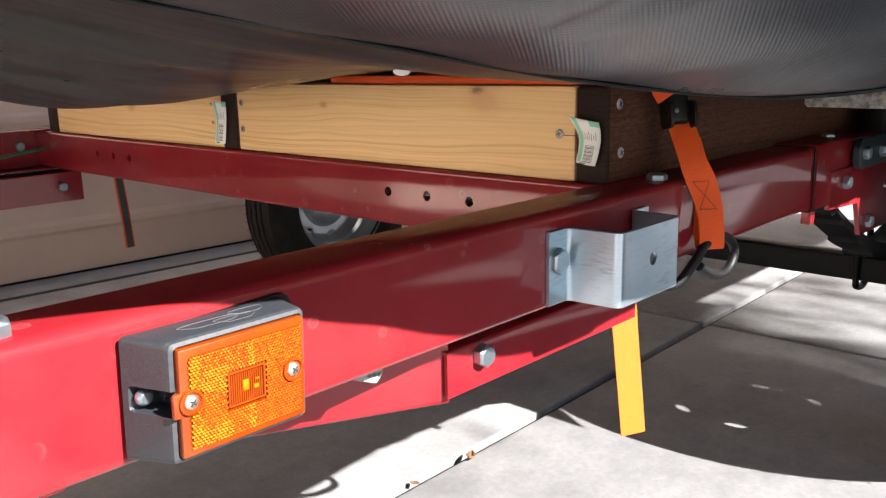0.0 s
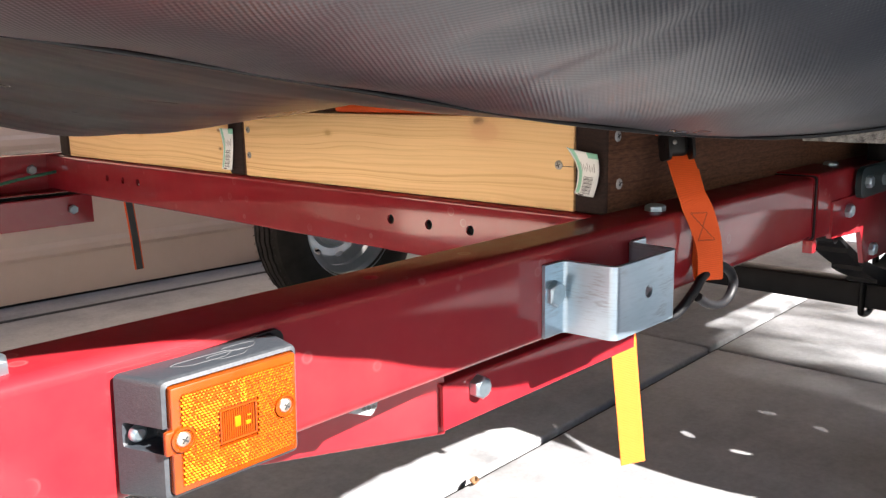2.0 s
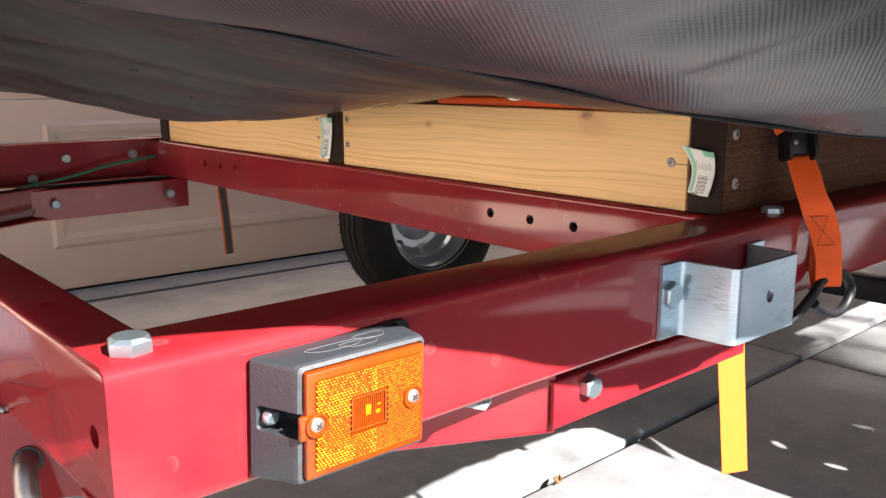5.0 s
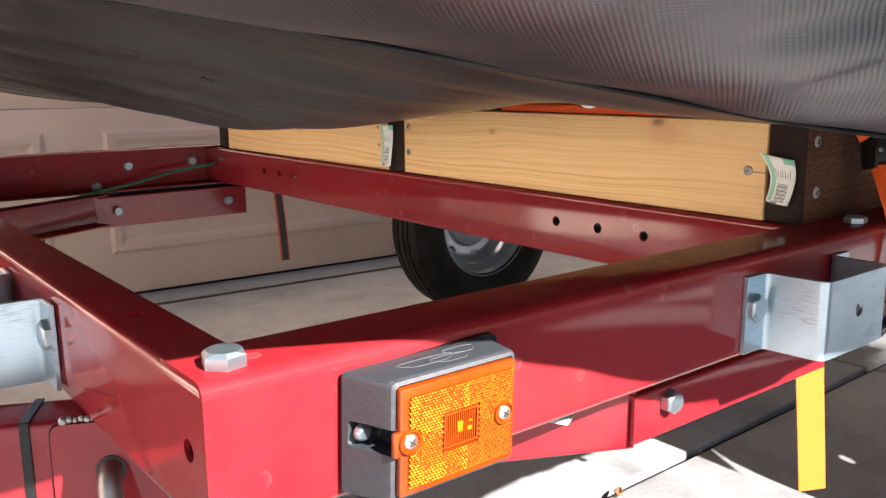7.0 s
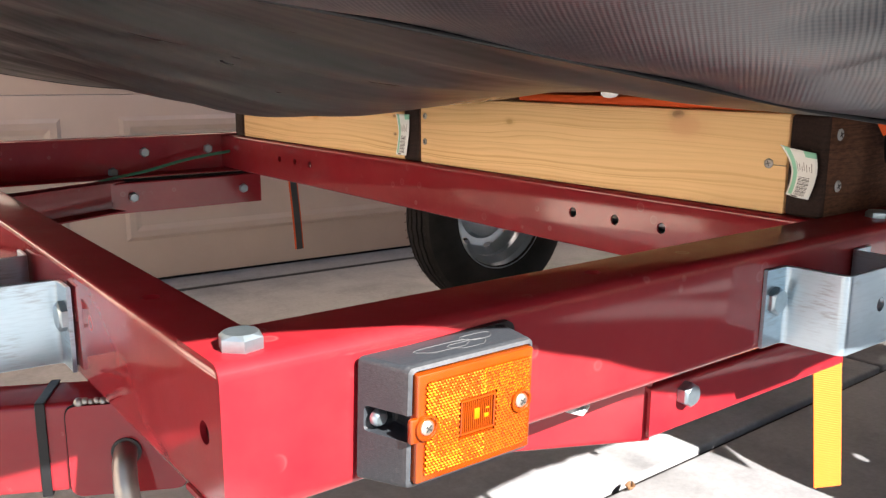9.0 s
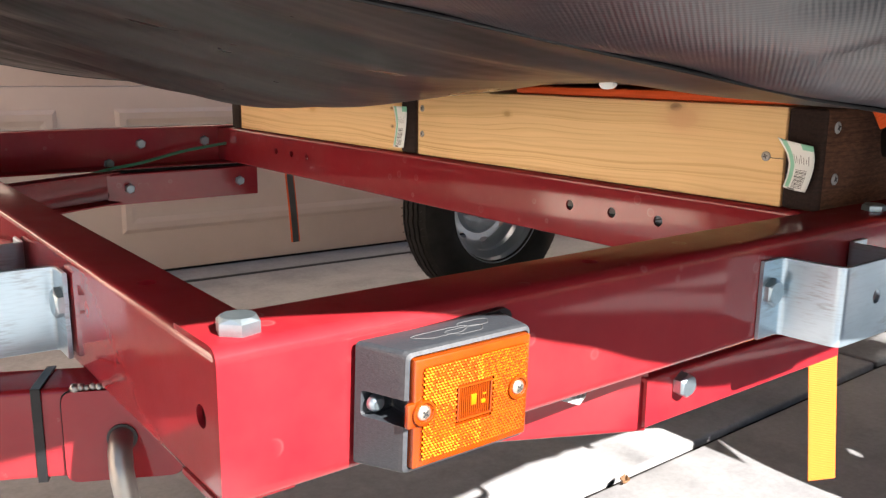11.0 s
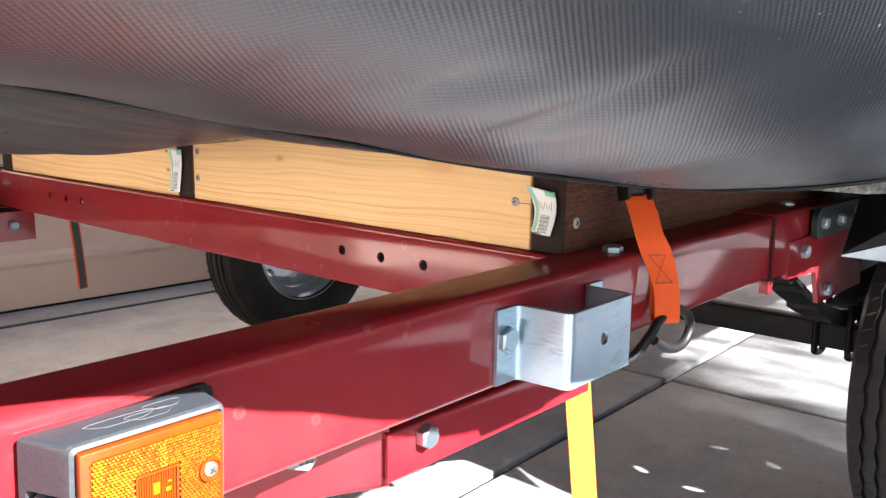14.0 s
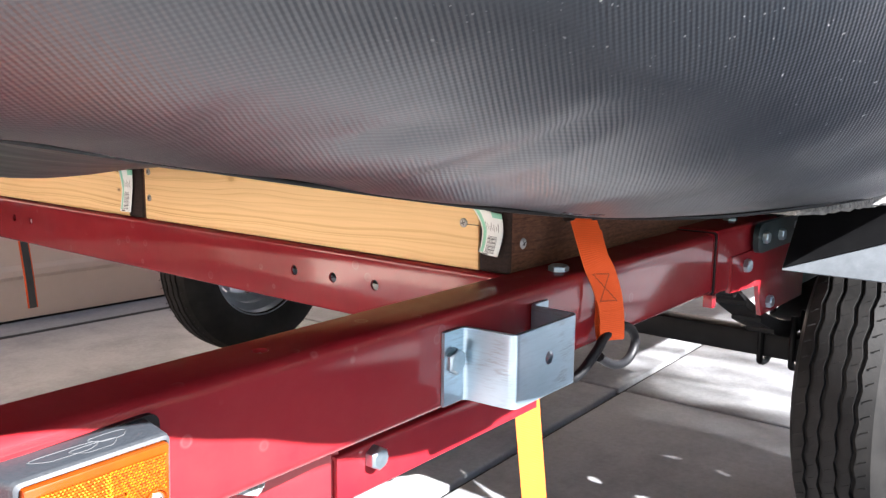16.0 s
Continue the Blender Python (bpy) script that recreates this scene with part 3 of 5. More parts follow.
def bracket():
    """A zinc stake pocket: hat-shaped strip round a post's place, local x along the rail, y outward."""
    t, d = 0.003, 0.047
    outer = [(0.0, 0.0), (0.0280, 0.0), (0.0315, 0.0460), (0.1195, 0.0460), (0.1215, 0.0), (0.1495, 0.0)]
    line = []
    src = [Vector((*p, 0)) for p in outer]
    for i, p in enumerate(src):
        if i in (0, len(src) - 1):
            line.append(p)
            continue
        u, v = (src[i - 1] - p).normalized(), (src[i + 1] - p).normalized()
        rr = 0.0075 if i in (1, 4) else 0.004
        for k in range(6):
            q = k / 5
            line.append((1 - q) ** 2 * (p + u * rr) + 2 * q * (1 - q) * p + q * q * (p + v * rr))
    bm = bmesh.new()
    zlo, zhi = H - 0.074, H - 0.0145
    rings = []
    for i, p in enumerate(line):
        dvec = (line[min(i + 1, len(line) - 1)] - line[max(i - 1, 0)]).normalized()
        nrm = Vector((-dvec.y, dvec.x, 0))
        rings.append((p, nrm))
    prof = rounded([(0, zlo), (t, zlo), (t, zhi), (0, zhi)], 0.0006, 1)
    sweep(bm, prof, [(p, nrm, PZ) for p, nrm in rings])
    bmesh.ops.recalc_face_normals(bm, faces=bm.faces)
    return bm


def put_bracket(m, hole_at, hole_axis, bolt_at, bolt_n):
    bm = bracket()
    bm.transform(m)
    if m.determinant() < 0:
        bmesh.ops.reverse_faces(bm, faces=bm.faces)
    ob = part("stake_pocket", bm, ZINC, trailer, "bright zinc-plated steel stake pocket")
    punch(ob, hole_at, hole_axis, 0.0056, 0.03)
    put_bolt(ob, bolt_at, bolt_n, 0.0186, 0.0056, 0.52)
    return ob


mir = Matrix.Diagonal((1, -1, 1, 1))
put_bracket(Matrix.Translation((0.415, -0.0005, 0)) @ mir, (0.4925, -0.046, 0.4825), (0, -1, 0), (0.4262, -0.0035, 0.4862), (0, -1, 0))
turn = Matrix.Translation((-0.0005, 0.246, 0)) @ Matrix.Rotation(radians(90), 4, "Z")
put_bracket(turn, (-0.046, 0.326, 0.485), (-1, 0, 0), (-0.0035, 0.2545, 0.489), (-1, 0, 0))
put_bracket(Matrix.Translation((0.415, WID + 0.0005, 0)), (0.495, WID + 0.046, 0.485), (0, 1, 0), (0.4235, WID + 0.0035, 0.489), (0, 1, 0))

# holes
for y in (0.222, 0.286, 0.350, 0.985, 1.04, 1.10):
    punch(cross, (XC, y, 0.490), (1, 0, 0), 0.0058, 0.02)
punch(front, (0, 0.0238, 0.4858), (1, 0, 0), 0.0058, 0.02)
punch(front, (0.020, 0.147, H), (0, 0, 1), 0.0058, 0.02)
punch(rail, (0.262, 0.026, H), (0, 0, 1), 0.0055, 0.02)

put_bolt(trailer, (0.0195, 0.0195, H), (0, 0, 1), 0.0190, 0.0080, 0.25, "corner_bolt")
put_bolt(trailer, (0.624, 0.0225, H), (0, 0, 1), 0.0175, 0.0060, 0.1)
put_bolt(trailer, (1.09, 0.026, H), (0, 0, 1), 0.0175, 0.008, 0.1)


# marker light
def marker_light():
    x0, x1, z0, z1 = 0.0690, 0.1585, 0.4545, 0.5175
    yb, yf = -0.0035, -0.0315
    bm = bmesh.new()

    def rect(y, xa, xb, za, zb, r):
        return [bm.verts.new((q[0], y, q[1])) for q in rounded([(xa, za), (xb, za), (xb, zb), (xa, zb)], r, 4)]

    rings = [rect(-0.0035, 0.0702, 0.1630, 0.4530, 0.5180, 0.003), rect(-0.0285, 0.0796, 0.1592, 0.4548, 0.5178, 0.0035),
             rect(-0.0310, 0.0803, 0.1586, 0.4556, 0.5172, 0.0035), rect(-0.0320, 0.0822, 0.1568, 0.4574, 0.5154, 0.003), rect(-0.0300, 0.0830, 0.1560, 0.4582, 0.5146, 0.003)]
    for r0, r1 in zip(rings, rings[1:]):
        for k in range(len(r0)):
            j = (k + 1) % len(r0)
            bm.faces.new((r0[k], r0[j], r1[j], r1[k])).material_index = 1 if r0 is rings[1] or r0 is rings[2] else 0
    bm.faces.new(rings[0][::-1])
    bm.faces.new(rings[-1])
    bmesh.ops.recalc_face_normals(bm, faces=bm.faces)
    body = part("marker_light", bm, (PLASTIC, WORN), trailer, "rectangular side marker light, dusty grey housing, amber reflex lens")
    cut = new("cutter", bpy.data.meshes.new("cutter"))
    cb = boxed((0.060, -0.045, 0.4800), (0.0900, -0.0070, 0.4935), 0.002, 2)
    cb.to_mesh(cut.data)
    cb.free()
    mod = body.modifiers.new("notch", "BOOLEAN")
    mod.object, mod.operation, mod.solver = cut, "DIFFERENCE", "EXACT"
    body.data = bpy.data.meshes.new_from_object(body.evaluated_get(bpy.context.evaluated_depsgraph_get()))
    body.modifiers.clear()
    bpy.data.objects.remove(cut)
    # chalk scribbles on the top
    for cx, cw, cy in ((0.112, 0.016, -0.017), (0.136, 0.009, -0.013), (0.125, 0.011, -0.020)):
        loop = [(cx + cw * math.cos(a) * (1 + 0.2 * math.sin(3 * a)), cy + 0.0042 * math.sin(a + 0.4 * math.sin(2 * a)), 0.51815) for a in [k * 0.35 for k in range(19)]]
        part("chalk_mark", tube(bmesh.new(), loop, 0.00018, 5), CHALK, body, "pale chalk scribble")
    # black gasket, a little askew
    g = bmesh.new()
    sweep(g, rounded([(0.076, 0.4530), (0.168, 0.4560), (0.171, 0.5195), (0.076, 0.5155)], [0.002, 0.004, 0.008, 0.002], 4), [((0, -0.0042, 0), PX, PZ), ((0, -0.0003, 0), PX, PZ)])
    bmesh.ops.recalc_face_normals(g, faces=g.faces)
    part("gasket", g, BLACKPL, body, "black rubber gasket")
    # lens: rim plate, then rows of small pyramids
    lx0, lx1, lz0, lz1 = 0.0832, 0.1558, 0.4584, 0.5144
    ln = boxed((lx0, yf - 0.0035, lz0), (lx1, yf + 0.003, lz1), 0.0012, 2)
    box(ln, (lx0 - 0.004, yf - 0.0042, 0.4800), (lx0 + 0.006, yf - 0.0005, 0.4930), 0.0015, 2)
    lens = part("lens", ln, AMBER, body, "amber reflex lens")
    # reflex cells: hexagonal cube corners; their glints and dark sides are painted in by colour
    pb = bmesh.new()
    nx, nz = 34, 32
    fx0, fx1, fz0, fz1 = lx0 + 0.0042, lx1 - 0.0036, lz0 + 0.0042, lz1 - 0.0042
    ax, az = (fx1 - fx0) / nx, (fz1 - fz0) / nz
    rng_ = random.Random(11)
    ytop = yf - 0.0036
    for i in range(nx):
        for j in range(nz):
            cx, cz = fx0 + (i + 0.5 + (0.5 if j % 2 else 0)) * ax, fz0 + (j + 0.5) * az
            if cx > fx1 or (0.1075 < cx < 0.1305 and 0.4765 < cz < 0.4965):
                continue
            if math.hypot(cx - 0.0881, cz - 0.4874) < 0.0066 or math.hypot(cx - 0.1475, cz - 0.4868) < 0.0062:
                continue
            u_, w_ = (cx - fx0) / (fx1 - fx0), (cz - fz0) / (fz1 - fz0)
            tip = pb.verts.new((cx, ytop - 0.0004, cz))
            ring = [pb.verts.new((cx + ax * 0.575 * math.cos(a), ytop - 0.0010, cz + az * 0.66 * math.sin(a))) for a in [math.pi / 3 * k + math.pi / 6 for k in range(6)]]
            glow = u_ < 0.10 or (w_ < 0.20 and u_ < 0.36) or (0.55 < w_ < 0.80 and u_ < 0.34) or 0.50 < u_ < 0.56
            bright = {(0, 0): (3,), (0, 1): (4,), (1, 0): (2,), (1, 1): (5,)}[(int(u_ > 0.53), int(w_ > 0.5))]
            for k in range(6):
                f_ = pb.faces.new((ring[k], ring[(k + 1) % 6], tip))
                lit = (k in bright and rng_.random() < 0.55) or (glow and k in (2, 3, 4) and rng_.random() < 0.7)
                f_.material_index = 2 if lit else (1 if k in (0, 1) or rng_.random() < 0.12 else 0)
    tagged(part("prism_field", pb, (FACET, DARK_FACET, GLINT), body, "amber honeycomb reflector", False), kind="stuff")
    win = boxed((0.1085, yf - 0.0040, 0.4775), (0.1298, yf - 0.0030, 0.4955), 0.0006, 1)
    part("lens_window", win, WINDOW, body, "dark amber window")
    for lo, hi in (((0.1085, 0.4946), (0.1298, 0.4958)), ((0.1085, 0.4772), (0.1298, 0.4784)), ((0.1082, 0.4772), (0.1094, 0.4958)), ((0.1289, 0.4772), (0.1301, 0.4958))):
        part("window_frame", boxed((lo[0], yf - 0.0054, lo[1]), (hi[0], yf - 0.0030, hi[1]), 0.0004, 1), AMBER, body)
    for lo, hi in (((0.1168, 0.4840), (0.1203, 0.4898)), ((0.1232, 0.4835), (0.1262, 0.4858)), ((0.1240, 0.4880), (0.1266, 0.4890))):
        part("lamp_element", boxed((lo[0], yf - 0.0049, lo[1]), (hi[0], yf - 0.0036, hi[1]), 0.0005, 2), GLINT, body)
    for k in range(15):
        x = 0.1100 + k * 0.00125
        part("rib", boxed((x, yf - 0.0046, 0.4786), (x + 0.0005, yf - 0.0038, 0.4944)), AMBER, body, "", False)
    for x, z in ((0.0881, 0.4874), (0.1475, 0.4868)):
        boss = bmesh.new()
        cup = [(0.0066, 0.0), (0.0064, 0.0016), (0.0052, 0.0018), (0.0047, 0.0006), (0.0001, 0.0006)]
        cr = [[boss.verts.new((r * math.cos(math.pi / 14 * k), r * math.sin(math.pi / 14 * k), zz)) for k in range(28)] for r, zz in cup]
        for r0, r1 in zip(cr, cr[1:]):
            for k in range(28):
                boss.faces.new((r0[k], r0[(k + 1) % 28], r1[(k + 1) % 28], r1[k]))
        boss.transform(facing((x, yf - 0.0040, z), (0, -1, 0)))
        part("screw_boss", boss, AMBER, body, "raised amber screw boss")
        put_screw(body, (x, yf - 0.0044, z), (0, -1, 0), 0.0038, 0.0020, 0.9, BRASS)
    bs = screw_head(0.0046, 0.004)
    bs.transform(facing((0.0775, -0.010, 0.4868), (0, -1, 0)))
    part("mounting_screw", bs, BOLT, body)
    seat = Matrix.Translation((-0.0025, 0, 0.4862)) @ Matrix(((1, 0, 0.035, 0), (0, 1, 0, 0), (0, 0, 0.965, 0), (0, 0, 0, 1))) @ Matrix.Translation((0, 0, -0.4865))
    for ob in (body, *body.children):
        ob.data.transform(seat)


marker_light()


# tongue: braces under the rails and beams that run inwards to the front
def tongue(sign, top, low, x0, x1):
    f = (lambda x, y, z: (x, y, z)) if sign > 0 else (lambda x, y, z: (x, WID - y, z))
    inward = PY * sign
    bm = bmesh.new()
    pr = rounded([(0, 0), (0.040, 0), (0.040, -0.003), (0.003, -0.003), (0.003, low - top), (0, low - top)], [0.003, 0.0008, 0.0008, 0.0015, 0.0006, 0.0006], 3)
    sweep(bm, pr, [(f(x0, 0.029, top), inward, PZ), (f(x1, 0.029, top), inward, PZ)])
    bmesh.ops.recalc_face_normals(bm, faces=bm.faces)
    part("tongue_brace", bm, RED, trailer)
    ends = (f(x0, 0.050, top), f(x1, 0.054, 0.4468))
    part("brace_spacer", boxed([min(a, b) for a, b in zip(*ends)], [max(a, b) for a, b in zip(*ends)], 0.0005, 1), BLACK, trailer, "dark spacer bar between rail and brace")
    d = Vector((-0.898, 0.440 * sign, 0)).normalized()
    n = Vector((-d.y, d.x, 0))
    n = n if n.y * sign > 0 else -n
    p0 = Vector(f(0.337, 0.0325, 0.4455))
    bm = bmesh.new()
    sweep(bm, channel_profile(0.060, 0.04, 0.003, 0.004), [(p0, n, PZ), (p0 + d * 1.5, n, PZ)])
    bmesh.ops.recalc_face_normals(bm, faces=bm.faces)
    part("tongue_beam", bm, RED, trailer)
    return p0, d, n


bp, bd, bnrm = tongue(1, 0.4285, 0.3915, 0.332, 0.602)
tongue(-1, 0.4410, 0.3770, 0.338, 0.650)
put_bolt(trailer, (0.3700, 0.0288, 0.4175), (0, -1, 0), 0.0165, 0.009, 0.52)


def small_plate(parent, name, pts, depth, axis, mat, label):
    """A thin flat plate: outline (a, b) with a along axis[0], b along axis[1], at an origin axis[2]."""
    q = bmesh.new()
    u, v_, o = (Vector(w_) for w_ in axis)
    sweep(q, pts, [(o, u, v_), (o + u.cross(v_) * depth, u, v_)])
    bmesh.ops.recalc_face_normals(q, faces=q.faces)
    return part(name, q, mat, parent, label, False)


tab = small_plate(trailer, "marking_plate", rounded([(0.214, 0.4475), (0.2525, 0.4315), (0.2575, 0.4360), (0.2615, 0.4475)], [0.0005, 0.0025, 0.002, 0.0005], 3), 0.0012, (PX, PZ, (0, 0.0210, 0)), GALV, "small pale stamped plate under the rail")
for k in range(3):
    small_plate(tab, "mark", [(0.2440 + 0.0045 * k, 0.4385 - 0.0009 * k), (0.2470 + 0.0045 * k, 0.4370 - 0.0009 * k), (0.2482 + 0.0045 * k, 0.4390 - 0.0007 * k), (0.2452 + 0.0045 * k, 0.4405 - 0.0007 * k)], 0.0003, (PX, PZ, (0, 0.0196, 0)), DULL, "")


def along(s, out, z):
    return bp + bd * s - bnrm * out + PZ * (z - bp.z)


# weld bead where the beam passes under the front rail
bead = bmesh.new()
rng = random.Random(4)
for k in range(7):
    q = along(0.366 + 0.0036 * k, 0.0015, 0.4462 + 0.0006 * (k % 2))
    bmesh.ops.create_icosphere(bead, subdivisions=2, radius=0.0020 + 0.0014 * rng.random(), matrix=Matrix.Translation(q))
part("weld_bead", bead, DULL, trailer, "lumpy bare weld bead")

# plate, bent rod and cable tie on the near tongue beam
bm = bmesh.new()
sweep(bm, rounded([(0.325, -0.0620), (0.396, -0.0620), (0.396, -0.001), (0.325, -0.001)], 0.008, 5), [((0, -0.0005, 0), PX, PZ), ((0, 0.0032, 0), PX, PZ), ((0, 0.0040, 0), PX, PZ)])
mm = Matrix((( *bd, 0), (*(-bnrm), 0), (0, 0, 1, 0), (0, 0, 0, 1))).transposed()
mm.translation = bp
bm.transform(mm)
bmesh.ops.recalc_face_normals(bm, faces=bm.faces)
# slightly larger black backing draws the shaded gap round the plate
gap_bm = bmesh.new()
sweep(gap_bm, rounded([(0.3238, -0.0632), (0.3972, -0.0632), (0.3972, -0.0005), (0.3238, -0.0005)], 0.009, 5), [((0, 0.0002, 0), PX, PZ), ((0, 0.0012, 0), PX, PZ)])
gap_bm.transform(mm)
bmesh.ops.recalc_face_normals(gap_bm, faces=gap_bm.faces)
part("plate_gap", gap_bm, BLACK, trailer, "black outline painted as the shade round a gusset plate")
part("gusset_plate", bm, RED, trailer, "red gusset plate with a rod hole")
rod = smooth_path([along(0.361, -0.03, 0.413), along(0.361, 0.008, 0.412), along(0.360, 0.020, 0.403), along(0.357, 0.026, 0.384), along(0.345, 0.028, 0.32), along(0.330, 0.012, 0.285), along(0.315, -0.03, 0.280)], 6)
hole = bmesh.new()
bmesh.ops.create_cone(hole, cap_ends=True, segments=24, radius1=0.0094, radius2=0.0094, depth=0.002, matrix=facing(along(0.361, 0.0042, 0.412), -bnrm))
part("rod_hole", hole, INK, trailer, "black rod hole")
part("bent_rod", tube(bmesh.new(), rod, 0.0075, 14), DULL, trailer, "bright bent steel rod")
tie = bmesh.new()
for lo, hi in (((0.408, 0.0002, -0.061), (0.414, 0.0016, 0.0015)), ((0.408, -0.042, 0.0002), (0.414, 0.0016, 0.0016)), ((0.408, -0.042, -0.0616), (0.414, 0.0016, -0.0602))):
    box(tie, lo, hi, 0.0003, 1)
mm2 = mm.copy()
tie.transform(mm2)
bmesh.ops.recalc_face_normals(tie, faces=tie.faces)
part("cable_tie", tie, BLACKPL, trailer, "black plastic cable tie")

# bolts and wire on the far rail
for x, z in ((0.416, 0.491), (0.547, 0.492), (0.353, 0.455)):
    put_bolt(trailer, (x, WID - 0.003, z), (0, -1, 0), 0.0165, 0.009, 0.4)
for x in (0.380, 0.608):
    put_bolt(trailer, (x, WID - 0.0335, 0.408), (0, -1, 0), 0.0165, 0.009, 0.4)
wire = smooth_path([(0.605, 1.330, 0.492), (0.594, 1.326, 0.490), (0.491, 1.324, 0.477), (0.400, 1.322, 0.458), (0.342, 1.320, 0.450), (0.290, 1.318, 0.440), (0.236, 1.316, 0.432), (0.165, 1.312, 0.434), (0.02, 1.300, 0.437)], 8)
tie = bmesh.new()
for lo, hi in (((0.2325, 1.3100, 0.360), (0.2385, 1.3118, 0.4365)), ((0.2325, 1.3100, 0.4350), (0.2385, 1.352, 0.4368)), ((0.2325, 1.3100, 0.3590), (0.2385, 1.352, 0.3606))):
    box(tie, lo, hi, 0.0003, 1)
part("cable_tie", tie, BLACKPL, trailer, "black plastic cable tie")
part("wiring", tube(bmesh.new(), wire, 0.003, 8), WIRE, trailer, "thin green lighting cable")


# wheels
def wheel(x, y, side):
    """A small trailer wheel with its axis along y; side +1 shows its outer face towards +y."""
    R, hw, n = 0.262, 0.060, 72
    prof = [(0.150, -0.050), (0.158, -0.058), (0.185, -0.066), (0.215, -0.066), (0.238, -0.058), (0.251, -0.052)]
    for k, (g0, g1) in enumerate(((-0.0345, -0.0280), (-0.0148, -0.0083), (0.0083, 0.0148), (0.0280, 0.0345))):
        crown = lambda q: R - 14 * (q * q) * 0.14
        prof += [(crown(g0), g0), (crown(g0) - 0.007, g0 + 0.0006), (crown(g1) - 0.007, g1 - 0.0006), (crown(g1), g1)]
    prof += [(0.251, 0.052), (0.238, 0.058), (0.215, 0.066), (0.185, 0.066), (0.158, 0.058), (0.150, 0.050)]
    bm = bmesh.new()
    rings = []
    for i in range(n):
        a = 2 * math.pi * i / n
        row = []
        for r, yy in prof:
            wob = 0.0019 * (1 if i % 2 else -1) if abs(yy) < 0.04 else 0.0
            row.append(bm.verts.new((r * math.cos(a), yy + wob, r * math.sin(a))))
        rings.append(row)
    for i in range(n):
        r0, r1 = rings[i], rings[(i + 1) % n]
        for k in range(len(prof) - 1):
            bm.faces.new((r0[k], r0[k + 1], r1[k + 1], r1[k]))
    # sipes: short dark cuts stand as low ribs between the grooves
    for i in range(0, n):
        a = 2 * math.pi * (i + 0.5) / n
        for yy in (-0.043, -0.0215, 0.0, 0.0215, 0.043):
            box(bm, (-0.0008, -0.0060, -0.0006), (0.0008, 0.0060, 0.0005), 0, 1, Matrix.Rotation(-a, 4, "Y") @ Matrix.Translation((R - 2.0 * yy * yy - 0.0004, yy, 0)) @ Matrix.Rotation(radians(90), 4, "Y") @ Matrix.Rotation(0.5, 4, "Z"))
    bmesh.ops.recalc_face_normals(bm, faces=bm.faces)
    m = Matrix.Translation((x, y, 0.262))
    bm.transform(m)
    tyre = part("wheel", bm, RUBBER, trailer, "small black trailer wheel with a grooved tyre")
    # rim with lips and a dished disc with slots
    rp = [(0.153, -0.058), (0.160, -0.056), (0.160, -0.053), (0.152, -0.050), (0.146, -0.030), (0.128, -0.016), (0.128, 0.016), (0.146, 0.030), (0.152, 0.050), (0.160, 0.053), (0.160, 0.056), (0.153, 0.058)]
    bm = bmesh.new()
    rings = [[bm.verts.new((r * math.cos(2 * math.pi * i / n), yy, r * math.sin(2 * math.pi * i / n))) for r, yy in rp] for i in range(n)]
    for i in range(n):
        for k in range(len(rp) - 1):
            bm.faces.new((rings[i][k], rings[i][k + 1], rings[(i + 1) % n][k + 1], rings[(i + 1) % n][k]))
    dp = [(0.130, 0.0), (0.122, 0.012), (0.104, 0.024), (0.104, 0.024), (0.084, 0.026), (0.076, 0.014), (0.062, 0.010), (0.040, 0.009), (0.030, 0.024), (0.0, 0.024)]
    n2 = 160
    dr = []
    for k, (r, yy) in enumerate(dp):
        ring = []
        for i in range(n2):
            q = (i % 20) / 7
            wide = 0.0065 * math.sqrt(math.sin(math.pi * q)) if 0 < q < 1 else 0.0004
            rr = r + (wide if k == 2 else -wide if k == 3 else 0.0)
            ring.append(bm.verts.new((rr * math.cos(2 * math.pi * i / n2), side * yy, rr * math.sin(2 * math.pi * i / n2))))
            if not r:
                break
        dr.append(ring)
    for k in range(len(dp) - 1):
        for i in range(n2):
            j = (i + 1) % n2
            if k == 2 and i % 20 < 7:
                continue
            bm.faces.new((dr[k][i], dr[k][j], dr[k + 1][j], dr[k + 1][i]) if len(dr[k + 1]) > 1 else (dr[k][i], dr[k][j], dr[k + 1][0]))
    bmesh.ops.recalc_face_normals(bm, faces=bm.faces)
    bm.transform(m)
    part("rim", bm, RIM, tyre, "silver painted steel rim with slots")
    hub = bmesh.new()
    bmesh.ops.create_cone(hub, cap_ends=True, segments=28, radius1=0.036, radius2=0.032, depth=0.07, matrix=Matrix.Translation((x, y - side * 0.035, 0.262)) @ Matrix.Rotation(radians(90), 4, "X"))
    part("hub", hub, BLACK, tyre, "black hub")
    for k in range(5):
        a = 2 * math.pi * k / 5
        b = hex_head(0.019, 0.010)
        b.transform(m @ Matrix.Translation((0.055 * math.cos(a), -side * 0.0 + side * 0.010, 0.055 * math.sin(a))) @ Vector((0, side, 0)).to_track_quat("Z", "Y").to_matrix().to_4x4())
        part("wheel_nut", b, BOLT, tyre, "", False)


wheel(1.392, -0.116, -1)
wheel(1.417, WID + 0.116, 1)


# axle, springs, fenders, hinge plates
SHADE_CORNER = (1.1820, -0.1700, -0.2330)


